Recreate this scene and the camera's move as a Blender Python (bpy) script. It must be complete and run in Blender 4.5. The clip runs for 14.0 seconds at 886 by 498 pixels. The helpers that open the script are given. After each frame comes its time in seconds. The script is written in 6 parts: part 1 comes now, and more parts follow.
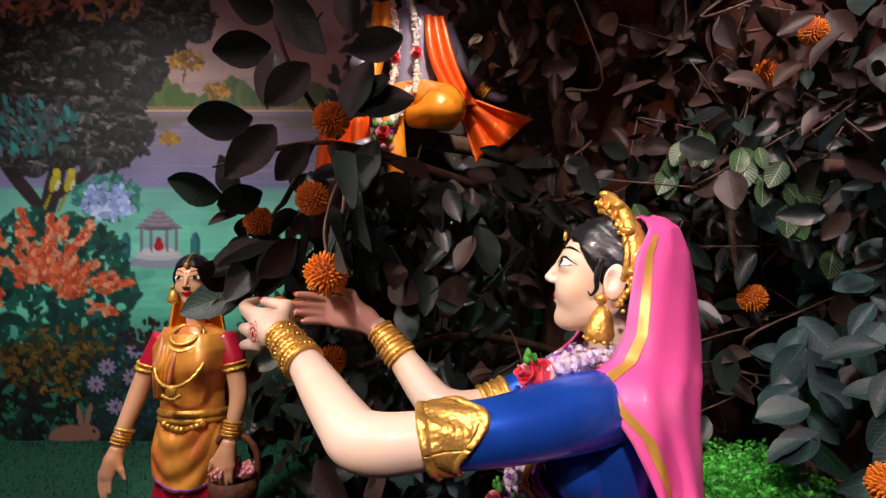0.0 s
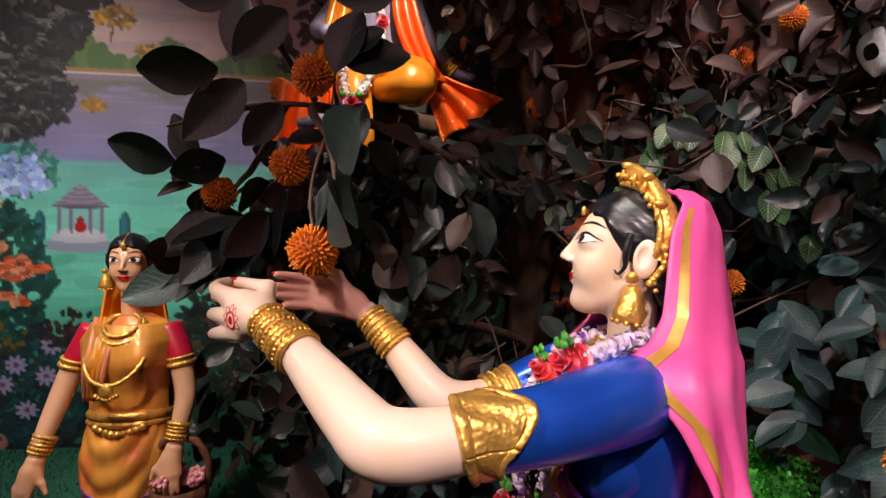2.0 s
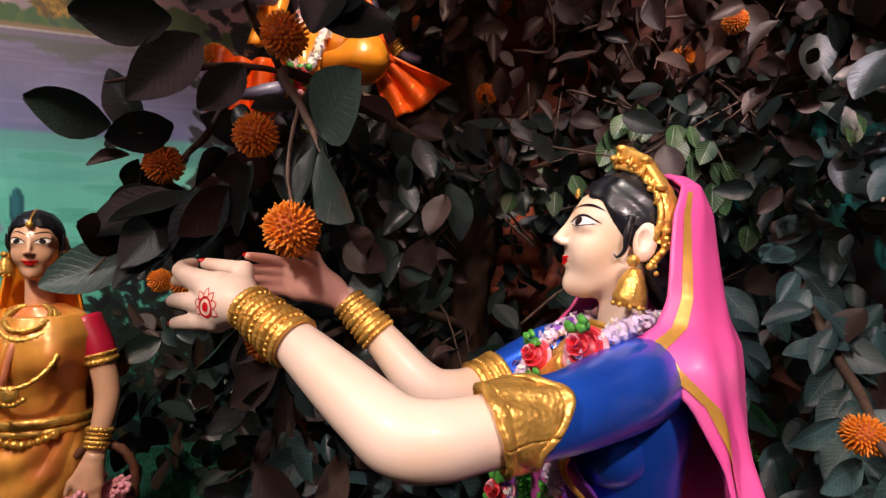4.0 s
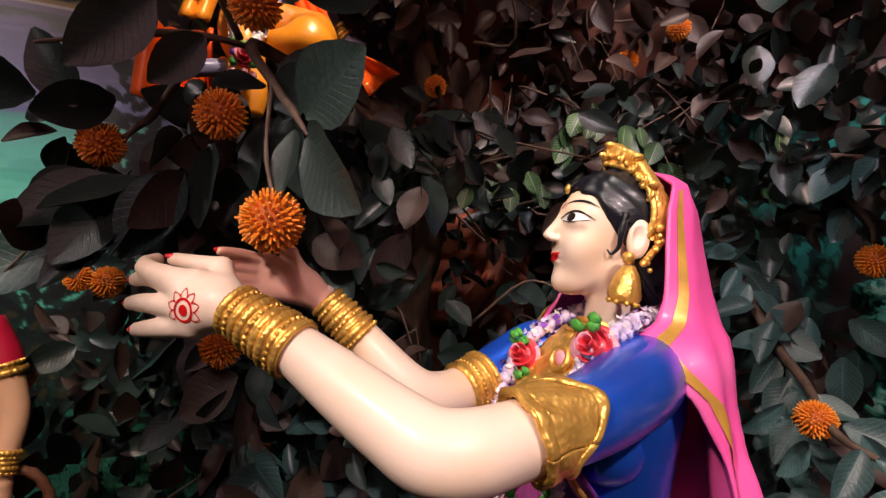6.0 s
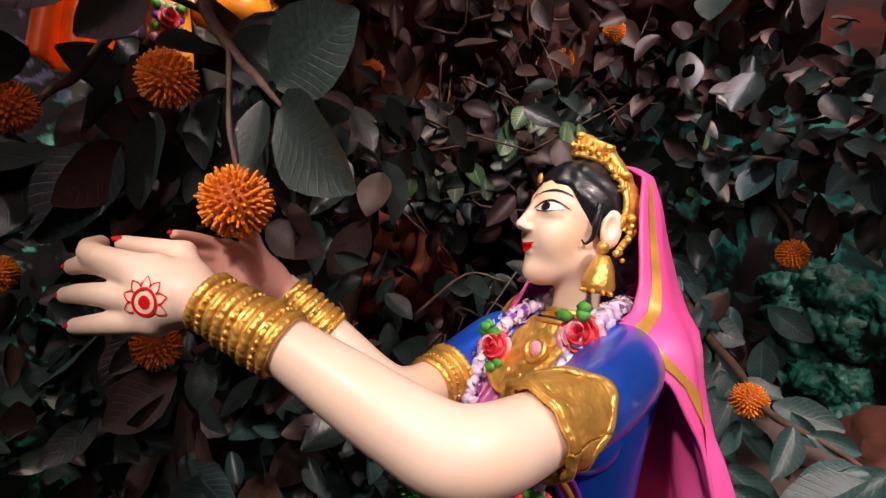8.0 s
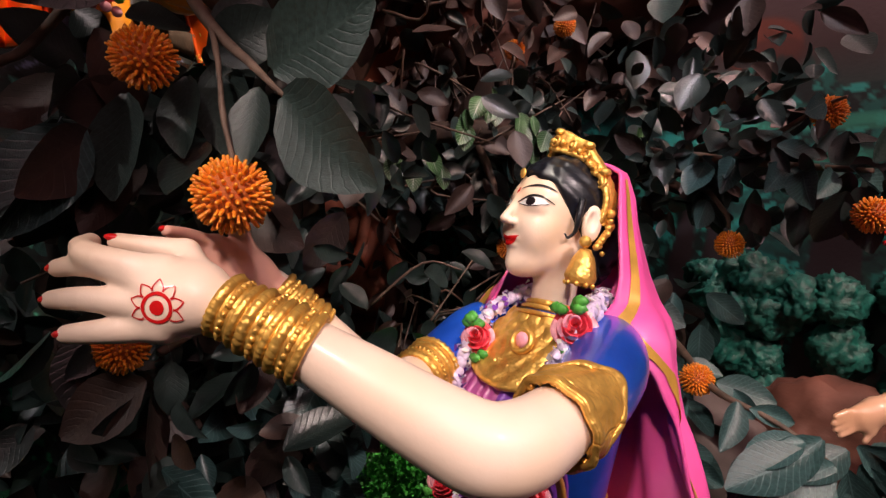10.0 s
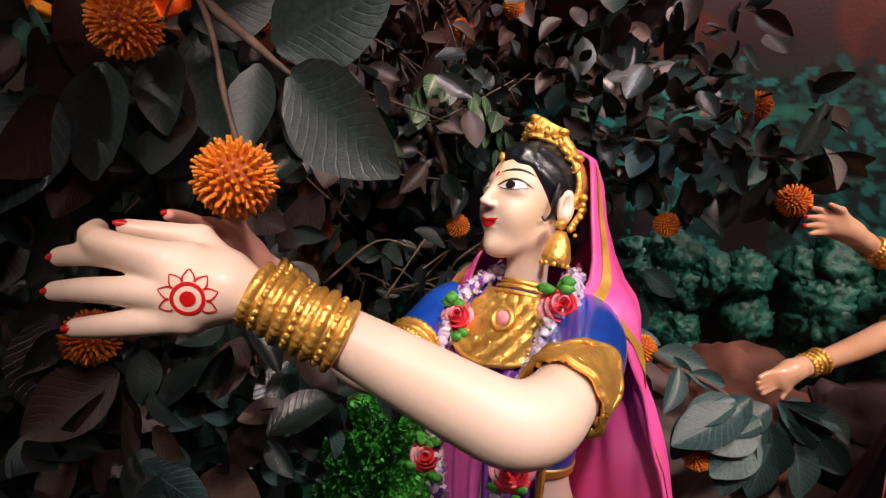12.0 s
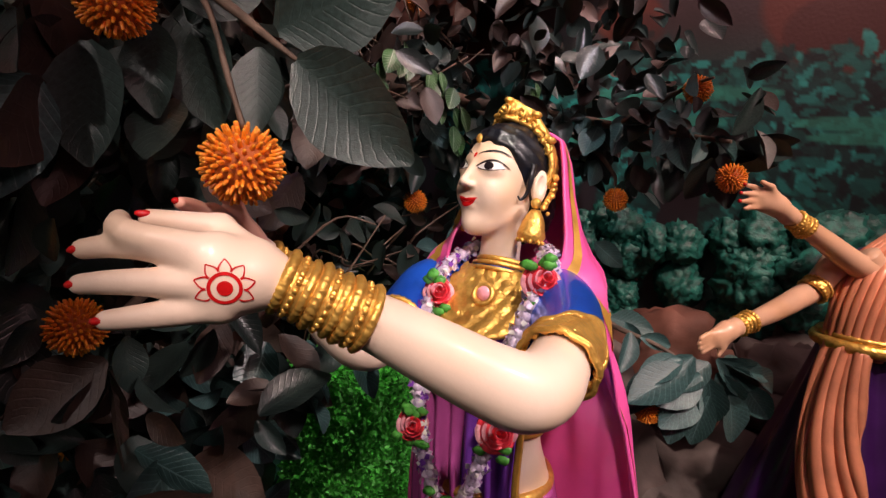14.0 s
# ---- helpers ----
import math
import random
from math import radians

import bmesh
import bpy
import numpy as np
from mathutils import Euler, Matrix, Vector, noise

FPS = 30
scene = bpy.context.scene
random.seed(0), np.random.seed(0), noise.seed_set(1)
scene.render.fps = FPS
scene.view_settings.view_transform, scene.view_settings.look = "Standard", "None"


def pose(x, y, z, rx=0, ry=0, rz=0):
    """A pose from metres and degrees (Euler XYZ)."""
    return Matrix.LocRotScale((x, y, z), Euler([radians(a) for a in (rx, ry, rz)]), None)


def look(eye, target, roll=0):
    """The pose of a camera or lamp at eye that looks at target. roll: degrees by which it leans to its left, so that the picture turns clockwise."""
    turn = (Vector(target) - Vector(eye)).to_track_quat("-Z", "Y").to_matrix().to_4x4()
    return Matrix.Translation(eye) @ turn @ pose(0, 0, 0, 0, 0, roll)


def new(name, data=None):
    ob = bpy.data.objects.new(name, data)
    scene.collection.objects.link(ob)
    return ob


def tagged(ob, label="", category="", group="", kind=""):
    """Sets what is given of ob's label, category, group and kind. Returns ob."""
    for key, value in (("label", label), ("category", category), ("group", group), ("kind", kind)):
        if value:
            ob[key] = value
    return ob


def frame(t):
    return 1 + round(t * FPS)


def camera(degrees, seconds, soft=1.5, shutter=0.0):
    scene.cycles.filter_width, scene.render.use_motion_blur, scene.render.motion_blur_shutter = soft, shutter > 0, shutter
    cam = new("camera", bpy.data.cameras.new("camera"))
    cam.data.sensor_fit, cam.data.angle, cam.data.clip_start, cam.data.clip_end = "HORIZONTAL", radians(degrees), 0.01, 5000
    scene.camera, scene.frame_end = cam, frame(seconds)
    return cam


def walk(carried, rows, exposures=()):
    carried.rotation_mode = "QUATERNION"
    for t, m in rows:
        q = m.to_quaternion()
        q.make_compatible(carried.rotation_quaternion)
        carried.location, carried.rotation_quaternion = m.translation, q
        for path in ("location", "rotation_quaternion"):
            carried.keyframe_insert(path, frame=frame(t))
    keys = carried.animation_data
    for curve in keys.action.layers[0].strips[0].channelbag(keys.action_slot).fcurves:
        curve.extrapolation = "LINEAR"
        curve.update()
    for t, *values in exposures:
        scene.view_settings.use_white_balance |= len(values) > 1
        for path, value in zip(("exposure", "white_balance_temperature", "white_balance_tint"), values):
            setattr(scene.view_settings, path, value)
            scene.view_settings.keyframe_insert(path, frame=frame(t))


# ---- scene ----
cam = camera(80.8, 14.0, 1.4)
METRES, EYE, TILT, LEAN, TURN = 1.0, 1.5, 0.0, 0.0, 0.0
ROWS = [
    (0.0, 0.0, 0.0, 0.0, 0.0, 0.0, -0.0),
    (0.5, -0.0279, 0.0288, -0.0106, -1.65, -0.21, -0.26),
    (1.0, -0.0682, 0.0639, -0.0192, -3.38, -0.44, -0.26),
    (1.5, -0.1073, 0.0998, -0.0293, -5.16, -0.55, -0.42),
    (2.0, -0.1451, 0.1362, -0.0365, -7.38, -0.81, -0.61),
    (2.5, -0.1787, 0.1658, -0.043, -9.62, -0.96, -0.81),
    (3.0, -0.2178, 0.1896, -0.0538, -12.24, -1.17, -1.02),
    (3.5, -0.252, 0.2093, -0.0586, -14.69, -1.37, -1.25),
    (6.0, -0.3944, 0.3335, -0.0653, -26.37, -1.79, -2.09),
    (6.5, -0.4175, 0.3605, -0.0677, -28.85, -1.83, -2.29),
    (7.0, -0.4399, 0.387, -0.0724, -31.52, -1.91, -2.58),
    (7.5, -0.4546, 0.4093, -0.0793, -33.98, -1.87, -2.87),
    (8.0, -0.4708, 0.4339, -0.0835, -36.35, -1.93, -2.99),
    (10.5, -0.5859, 0.5331, -0.07, -46.96, -3.75, -3.59),
    (11.0, -0.6113, 0.5567, -0.0705, -49.3, -4.24, -3.83),
    (11.5, -0.6322, 0.5767, -0.0691, -51.49, -4.87, -4.07),
    (12.0, -0.6517, 0.5942, -0.064, -53.64, -5.53, -4.11),
    (12.5, -0.6657, 0.6105, -0.0601, -55.57, -6.2, -4.15),
    (13.0, -0.6818, 0.6276, -0.0575, -57.54, -6.86, -4.08),
    (13.5, -0.7034, 0.6411, -0.0566, -59.26, -7.46, -4.07),
    (14.0, -0.733, 0.6562, -0.0516, -60.96, -8.16, -4.06),
]
walk(cam, [(t, pose(0, 0, EYE, TILT, LEAN, TURN) @ pose(METRES * x, METRES * y, METRES * z, 90 + pitch, roll, yaw)) for t, x, y, z, yaw, pitch, roll in ROWS])

# ---------- light ----------
world = bpy.data.worlds.new("world")
scene.world = world
world.use_nodes = True
world.node_tree.nodes["Background"].inputs[0].default_value = (0.75, 0.8, 1.0, 1)
world.node_tree.nodes["Background"].inputs[1].default_value = 0.02


def spot(name, eye, target, watts, cone, size, color=(1, 0.86, 0.7), blend=0.6):
    lamp = bpy.data.lights.new(name, "SPOT")
    lamp.energy, lamp.spot_size, lamp.spot_blend, lamp.shadow_soft_size, lamp.color = watts, radians(cone), blend, size, color
    ob = new(name, lamp)
    ob.matrix_world = look(eye, target)
    return ob


spot("spot_lamp", (-1.25, 0.2, 2.55), (0.16, 1.0, 1.25), 138, 38, 0.05, (1, 0.81, 0.73))
spot("spot_lamp", (-0.1, -0.7, 2.7), (0.27, 0.95, 1.2), 140, 33, 0.05, (1, 0.82, 0.8))
spot("spot_lamp", (-1.1, 0.45, 2.85), (-0.96, 2.0, 1.05), 150, 24, 0.05, (1, 0.8, 0.6))
spot("spot_lamp", (0.2, 1.0, 3.6), (-0.07, 2.4, 2.1), 270, 27, 0.05, (1, 0.82, 0.64))
spot("spot_lamp", (-1.6, 1.1, 3.2), (-1.75, 2.85, 1.0), 165, 82, 0.1, (1.0, 0.92, 0.92), 1.0)
spot("spot_lamp", (0.3, -0.6, 3.0), (1.22, 0.35, 1.12), 220, 38, 0.05, (1, 0.78, 0.68))
spot("spot_lamp", (0.1, 0.1, 3.7), (1.25, 1.55, 1.95), 150, 42, 0.06, (1, 0.9, 0.98), 0.8)
spot("spot_lamp", (1.15, 0.25, 3.85), (1.4, 1.7, 2.1), 215, 52, 0.1, (1, 0.68, 0.6), 0.9)
# Four unseen spots, added to brighten trunk, relief, hedge and woods wall
spot("spot_lamp", (0.6, -0.2, 3.5), (0.5, 2.5, 1.2), 60, 34, 0.08, (1, 0.66, 0.54))
spot("spot_lamp", (1.4, 2.85, 3.75), (1.38, 3.25, 1.2), 110, 30, 0.06, (1, 0.5, 0.35))
spot("spot_lamp", (-0.2, 0.6, 3.7), (0.66, 1.62, 0.6), 150, 20, 0.05, (1, 0.9, 0.8))
spot("spot_lamp", (1.0, 0.2, 3.85), (1.95, 0.75, 2.35), 200, 64, 0.1, (1, 0.6, 0.58), 0.9)
spot("spot_lamp", (-2.3, 1.2, 2.5), (-0.35, 1.4, 1.5), 45, 34, 0.06, (1, 0.84, 0.8), 0.8)
# Unseen fill lamp, added behind the camera to lift the blacks with red
hall = bpy.data.lights.new("hall_lamp", "AREA")
hall.energy, hall.size, hall.color = 62, 2.4, (1, 0.54, 0.56)
new("hall_lamp", hall).matrix_world = look((-0.9, -1.5, 3.9), (-0.2, 0.6, 1.0))

# ---------- materials ----------


def mat(name, base, rough=0.5, metal=0.0, vary=0.25, scale=12.0, bump=0.15, bump_scale=60.0, coat=0.0, stretch=(1, 1, 1), space="Object", rand=0.0):
    m = bpy.data.materials.new(name)
    m.use_nodes = True
    nt = m.node_tree
    N, L = nt.nodes, nt.links
    b = N["Principled BSDF"]
    b.inputs["Roughness"].default_value, b.inputs["Metallic"].default_value, b.inputs["Coat Weight"].default_value = rough, metal, coat
    b.inputs["Coat Roughness"].default_value = 0.12
    tc = N.new("ShaderNodeTexCoord")
    mp = N.new("ShaderNodeMapping")
    mp.inputs["Scale"].default_value = stretch
    L.new(tc.outputs[space], mp.inputs[0])
    n1 = N.new("ShaderNodeTexNoise")
    n1.inputs["Scale"].default_value, n1.inputs["Detail"].default_value = scale, 6
    L.new(mp.outputs[0], n1.inputs["Vector"])
    n2 = N.new("ShaderNodeTexNoise")
    n2.inputs["Scale"].default_value, n2.inputs["Detail"].default_value = bump_scale, 4
    L.new(mp.outputs[0], n2.inputs["Vector"])
    ramp = N.new("ShaderNodeValToRGB")
    lo = [c * (1 - vary) for c in base]
    hi = [min(1, c * (1 + vary)) for c in base]
    ramp.color_ramp.elements[0].position, ramp.color_ramp.elements[1].position = 0.3, 0.7
    ramp.color_ramp.elements[0].color, ramp.color_ramp.elements[1].color = (*lo, 1), (*hi, 1)
    L.new(n1.outputs["Fac"], ramp.inputs[0])
    col = ramp.outputs[0]
    if rand:
        oi = N.new("ShaderNodeObjectInfo")
        geo = N.new("ShaderNodeNewGeometry")
        add = N.new("ShaderNodeMath")
        add.operation = "ADD"
        L.new(oi.outputs["Random"], add.inputs[0])
        L.new(geo.outputs["Random Per Island"], add.inputs[1])
        fr = N.new("ShaderNodeMath")
        fr.operation = "FRACT"
        L.new(add.outputs[0], fr.inputs[0])
        hs = N.new("ShaderNodeHueSaturation")
        mr = N.new("ShaderNodeMapRange")
        mr.inputs[3].default_value, mr.inputs[4].default_value = 1 - rand, 1 + rand
        L.new(fr.outputs[0], mr.inputs[0])
        L.new(mr.outputs[0], hs.inputs["Value"])
        L.new(col, hs.inputs["Color"])
        col = hs.outputs[0]
    L.new(col, b.inputs["Base Color"])
    bp = N.new("ShaderNodeBump")
    bp.inputs["Strength"].default_value, bp.inputs["Distance"].default_value = bump, 0.004
    L.new(n2.outputs["Fac"], bp.inputs["Height"])
    L.new(bp.outputs[0], b.inputs["Normal"])
    m["bump"] = bp.name
    return m


def gold_mat():
    m = mat("gold_paint", (0.86, 0.48, 0.11), 0.38, 0.7, 0.25, 40, 0.3, 150)
    N, L = m.node_tree.nodes, m.node_tree.links
    v = N.new("ShaderNodeTexVoronoi")
    v.inputs["Scale"].default_value = 150
    v.feature = "SMOOTH_F1"
    tc = N.new("ShaderNodeTexCoord")
    L.new(tc.outputs["Object"], v.inputs["Vector"])
    bp = N.new("ShaderNodeBump")
    bp.inputs["Strength"].default_value, bp.inputs["Distance"].default_value = 0.32, 0.005
    bp.invert = True
    L.new(v.outputs["Distance"], bp.inputs["Height"])
    L.new(bp.outputs[0], N["Principled BSDF"].inputs["Normal"])
    return m


def leaf_mat(name, base, vein, rough=0.31, stripes=9.0, vein_amt=0.1, rand=0.55):
    m = mat(name, base, rough, 0, 0.35, 25, 0.2, 120, rand=rand)
    N, L = m.node_tree.nodes, m.node_tree.links
    b = N["Principled BSDF"]
    uv = N.new("ShaderNodeUVMap")
    sep = N.new("ShaderNodeSeparateXYZ")
    L.new(uv.outputs[0], sep.inputs[0])

    def math_node(op, a, c):
        n = N.new("ShaderNodeMath")
        n.operation = op
        for i, v in enumerate((a, c)):
            if isinstance(v, (int, float)):
                n.inputs[i].default_value = v
            else:
                L.new(v, n.inputs[i])
        return n.outputs[0]
    side = math_node("ABSOLUTE", math_node("SUBTRACT", sep.outputs[0], 0.5), 0)
    along = math_node("SUBTRACT", sep.outputs[1], math_node("MULTIPLY", side, 0.55))
    wave = math_node("ABSOLUTE", math_node("SINE", math_node("MULTIPLY", along, stripes * 3.14), 0), 0)
    ribs = math_node("POWER", math_node("SUBTRACT", 1.0, wave), 6.0)
    mid = math_node("LESS_THAN", side, 0.02)
    veins = math_node("MAXIMUM", ribs, mid)
    mix = N.new("ShaderNodeMixRGB")
    mix.inputs[2].default_value = (*vein, 1)
    L.new(math_node("MULTIPLY", veins, vein_amt), mix.inputs[0])
    old = b.inputs["Base Color"].links[0].from_socket
    L.new(old, mix.inputs[1])
    L.new(mix.outputs[0], b.inputs["Base Color"])
    bp = N[m["bump"]]
    bp2 = N.new("ShaderNodeBump")
    bp2.inputs["Strength"].default_value, bp2.inputs["Distance"].default_value = 0.22, 0.003
    bp2.invert = True
    L.new(veins, bp2.inputs["Height"])
    L.new(bp.outputs[0], bp2.inputs["Normal"])
    L.new(bp2.outputs[0], b.inputs["Normal"])
    return m


def paint_mat(name, rough=0.6, bump=0.25):
    m = mat(name, (0.5, 0.5, 0.5), rough, 0, 0.1, 6, bump, 70)
    N, L = m.node_tree.nodes, m.node_tree.links
    a = N.new("ShaderNodeAttribute")
    a.attribute_name = "paint"
    mul = N.new("ShaderNodeMixRGB")
    mul.blend_type = "MULTIPLY"
    mul.inputs[0].default_value = 0.15
    L.new(a.outputs["Color"], mul.inputs[1])
    old = N["Principled BSDF"].inputs["Base Color"].links[0].from_socket
    L.new(old, mul.inputs[2])
    L.new(mul.outputs[0], N["Principled BSDF"].inputs["Base Color"])
    return m


M = {
    "skin": mat("ivory_enamel_paint", (0.85, 0.665, 0.535), 0.46, 0, 0.1, 5, 0.06, 90, 0.08),
    "tan": mat("tan_enamel_paint", (0.74, 0.43, 0.28), 0.36, 0, 0.12, 9, 0.08, 90, 0.3),
    "palm": mat("rosy_enamel_paint", (0.86, 0.46, 0.36), 0.35, 0, 0.1, 14, 0.06, 90, 0.3),
    "blueskin": mat("blue_grey_enamel_paint", (0.27, 0.26, 0.42), 0.35, 0, 0.12, 9, 0.06, 90, 0.3),
    "hair": mat("black_enamel_paint", (0.006, 0.007, 0.011), 0.36, 0, 0.4, 18, 0.25, 45, 0.1, (1, 1, 4)),
    "gold": gold_mat(),
    "pink": mat("pink_satin_paint", (0.9, 0.1, 0.38), 0.46, 0.0, 0.22, 5, 0.25, 22, 0.05),
    "stripe": mat("dull_gold_paint", (0.62, 0.33, 0.06), 0.38, 0.25, 0.25, 20, 0.2, 60),
    "blue": mat("cobalt_metallic_paint", (0.02, 0.13, 0.9), 0.3, 0.55, 0.3, 7, 0.08, 60, 0.4),
    "purple": mat("violet_satin_paint", (0.2, 0.05, 0.42), 0.38, 0.1, 0.25, 8, 0.12, 40, 0.2),
    "mauve": mat("mauve_satin_paint", (0.5, 0.09, 0.34), 0.4, 0.05, 0.25, 8, 0.12, 40, 0.2),
    "orange": mat("orange_satin_paint", (0.82, 0.1, 0.006), 0.38, 0.05, 0.25, 9, 0.15, 40, 0.2),
    "saffron": mat("saffron_satin_paint", (0.85, 0.3, 0.02), 0.36, 0.05, 0.2, 9, 0.12, 40, 0.3),
    "peach": mat("amber_metallic_paint", (0.76, 0.33, 0.06), 0.36, 0.12, 0.4, 7, 0.15, 40, 0.3),
    "peachpink": mat("peach_satin_paint", (0.72, 0.27, 0.15), 0.36, 0.1, 0.25, 9, 0.15, 40, 0.2),
    "crimson": mat("crimson_satin_paint", (0.45, 0.008, 0.04), 0.4, 0, 0.25, 9, 0.12, 40, 0.2),
    "dviolet": mat("deep_violet_paint", (0.05, 0.01, 0.1), 0.36, 0.1, 0.4, 9, 0.12, 40, 0.2),
    "red": mat("red_enamel_paint", (0.6, 0.01, 0.012), 0.25, 0, 0.1, 20, 0.03, 90, 0.4),
    "rose": mat("rose_red_paint", (0.75, 0.035, 0.06), 0.4, 0, 0.45, 60, 0.3, 90, 0.2),
    "rosepink": mat("rose_pink_paint", (0.9, 0.35, 0.42), 0.4, 0, 0.3, 60, 0.3, 90, 0.2),
    "lilac": mat("lilac_petal_paint", (0.72, 0.6, 0.82), 0.5, 0, 0.3, 70, 0.4, 120, 0.1),
    "white": mat("white_enamel_paint", (0.85, 0.83, 0.8), 0.3, 0, 0.05, 30, 0.03, 90, 0.3),
    "black": mat("black_line_paint", (0.012, 0.008, 0.01), 0.3, 0, 0.1, 30, 0.03, 90, 0.3),
    "leafgreen": mat("bright_green_paint", (0.08, 0.35, 0.05), 0.4, 0, 0.4, 40, 0.2, 90),
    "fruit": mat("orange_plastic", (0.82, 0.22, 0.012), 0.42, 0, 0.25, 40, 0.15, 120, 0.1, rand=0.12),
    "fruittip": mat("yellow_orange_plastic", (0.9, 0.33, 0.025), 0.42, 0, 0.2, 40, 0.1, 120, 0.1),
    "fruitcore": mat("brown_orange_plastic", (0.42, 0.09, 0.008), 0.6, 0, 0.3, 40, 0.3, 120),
    "bark": mat("rough_brown_bark", (0.085, 0.05, 0.032), 0.8, 0, 0.6, 16, 1.0, 45, 0, (1, 1, 0.35)),
    "twig": mat("grey_brown_twig", (0.11, 0.07, 0.05), 0.7, 0, 0.4, 30, 0.5, 80),
    "leaf": leaf_mat("dark_green_leaf", (0.022, 0.036, 0.033), (0.065, 0.095, 0.085), 0.33, 11.0, 0.12, 0.45),
    "leafblue": leaf_mat("blue_green_leaf", (0.034, 0.075, 0.074), (0.2, 0.32, 0.33), 0.33, 11.0, 0.3, 0.4),
    "leafdry": leaf_mat("brown_green_leaf", (0.042, 0.025, 0.02), (0.09, 0.06, 0.05), 0.5, 9.0, 0.15, 0.4),
    "ivy": leaf_mat("variegated_ivy_leaf", (0.03, 0.1, 0.025), (0.4, 0.52, 0.38), 0.42, 9.0, 0.9, 0.25),
    "hedge": mat("boxwood_green", (0.07, 0.42, 0.05), 0.5, 0, 0.5, 30, 0.2, 90, rand=0.5),
    "grass": mat("green_turf", (0.006, 0.085, 0.045), 0.8, 0, 0.45, 60, 0.8, 160),
    "mural": paint_mat("mural_paint"),
    "wall": mat("dark_brown_plaster", (0.06, 0.042, 0.036), 0.85, 0, 0.3, 5, 0.4, 60),
    "rock": mat("red_brown_painted_rock", (0.15, 0.055, 0.036), 0.75, 0, 0.5, 5, 0.8, 22),
    "terracotta": mat("terracotta_relief", (0.36, 0.1, 0.05), 0.7, 0, 0.45, 9, 0.8, 30),
    "greyrock": mat("grey_brown_rock", (0.1, 0.075, 0.07), 0.75, 0, 0.45, 5, 0.8, 22),
    "teal": mat("teal_painted_relief", (0.01, 0.1, 0.075), 0.5, 0, 0.7, 34, 1.0, 85),
    "floor": mat("dark_hall_floor", (0.05, 0.045, 0.045), 0.5, 0, 0.3, 4, 0.15, 60),
    "basket": mat("brown_wicker", (0.13, 0.05, 0.025), 0.6, 0, 0.5, 40, 0.9, 90),
}



def airbrush(m, tint, amount):
    """Soft ochre shading sprayed here and there over the enamel."""
    N, L = m.node_tree.nodes, m.node_tree.links
    tc, n1, ramp, mix = N.new("ShaderNodeTexCoord"), N.new("ShaderNodeTexNoise"), N.new("ShaderNodeValToRGB"), N.new("ShaderNodeMixRGB")
    n1.inputs["Scale"].default_value, n1.inputs["Detail"].default_value = 6.0, 1
    L.new(tc.outputs["Object"], n1.inputs["Vector"])
    L.new(n1.outputs["Fac"], ramp.inputs[0])
    ramp.color_ramp.elements[0].position, ramp.color_ramp.elements[1].position = 0.5, 0.75
    ramp.color_ramp.elements[1].color = (amount, amount, amount, 1)
    L.new(ramp.outputs[0], mix.inputs[0])
    b = N["Principled BSDF"]
    L.new(b.inputs["Base Color"].links[0].from_socket, mix.inputs[1])
    mix.inputs[2].default_value = (*tint, 1)
    L.new(mix.outputs[0], b.inputs["Base Color"])


airbrush(M["skin"], (0.75, 0.46, 0.2), 0.55)
airbrush(M["tan"], (0.6, 0.27, 0.1), 0.5)
airbrush(M["peach"], (0.72, 0.16, 0.05), 0.8)
airbrush(M["pink"], (0.95, 0.32, 0.6), 0.6)

# ---------- shape helpers ----------


def part(name, data, material, parent=None, label="", m=None):
    ob = new(name, data)
    if material is not None and not data.materials:
        for k in (material if isinstance(material, (list, tuple)) else [material]):
            data.materials.append(M[k])
    if parent is not None:
        ob.parent = parent
    if m is not None:
        ob.matrix_basis = m
    return tagged(ob, label)


def mesh_of(name, verts, faces, smooth=True):
    me = bpy.data.meshes.new(name)
    me.from_pydata([tuple(v) for v in verts], [], [tuple(int(i) for i in f) for f in faces])
    if smooth:
        me.polygons.foreach_set("use_smooth", [True] * len(me.polygons))
    me.update()
    return me


def smoothline(pts, k=8):
    """Catmull-Rom through rows of numbers, k steps a span."""
    P = np.array(pts, float)
    P = np.vstack([2 * P[0] - P[1], P, 2 * P[-1] - P[-2]])
    out = []
    for i in range(1, len(P) - 2):
        a, b, c, d = P[i - 1:i + 3]
        for s in np.arange(k) / k:
            out.append(0.5 * (2 * b + (c - a) * s + (2 * a - 5 * b + 4 * c - d) * s * s + (3 * b - a - 3 * c + d) * s ** 3))
    out.append(P[-2])
    return np.array(out)


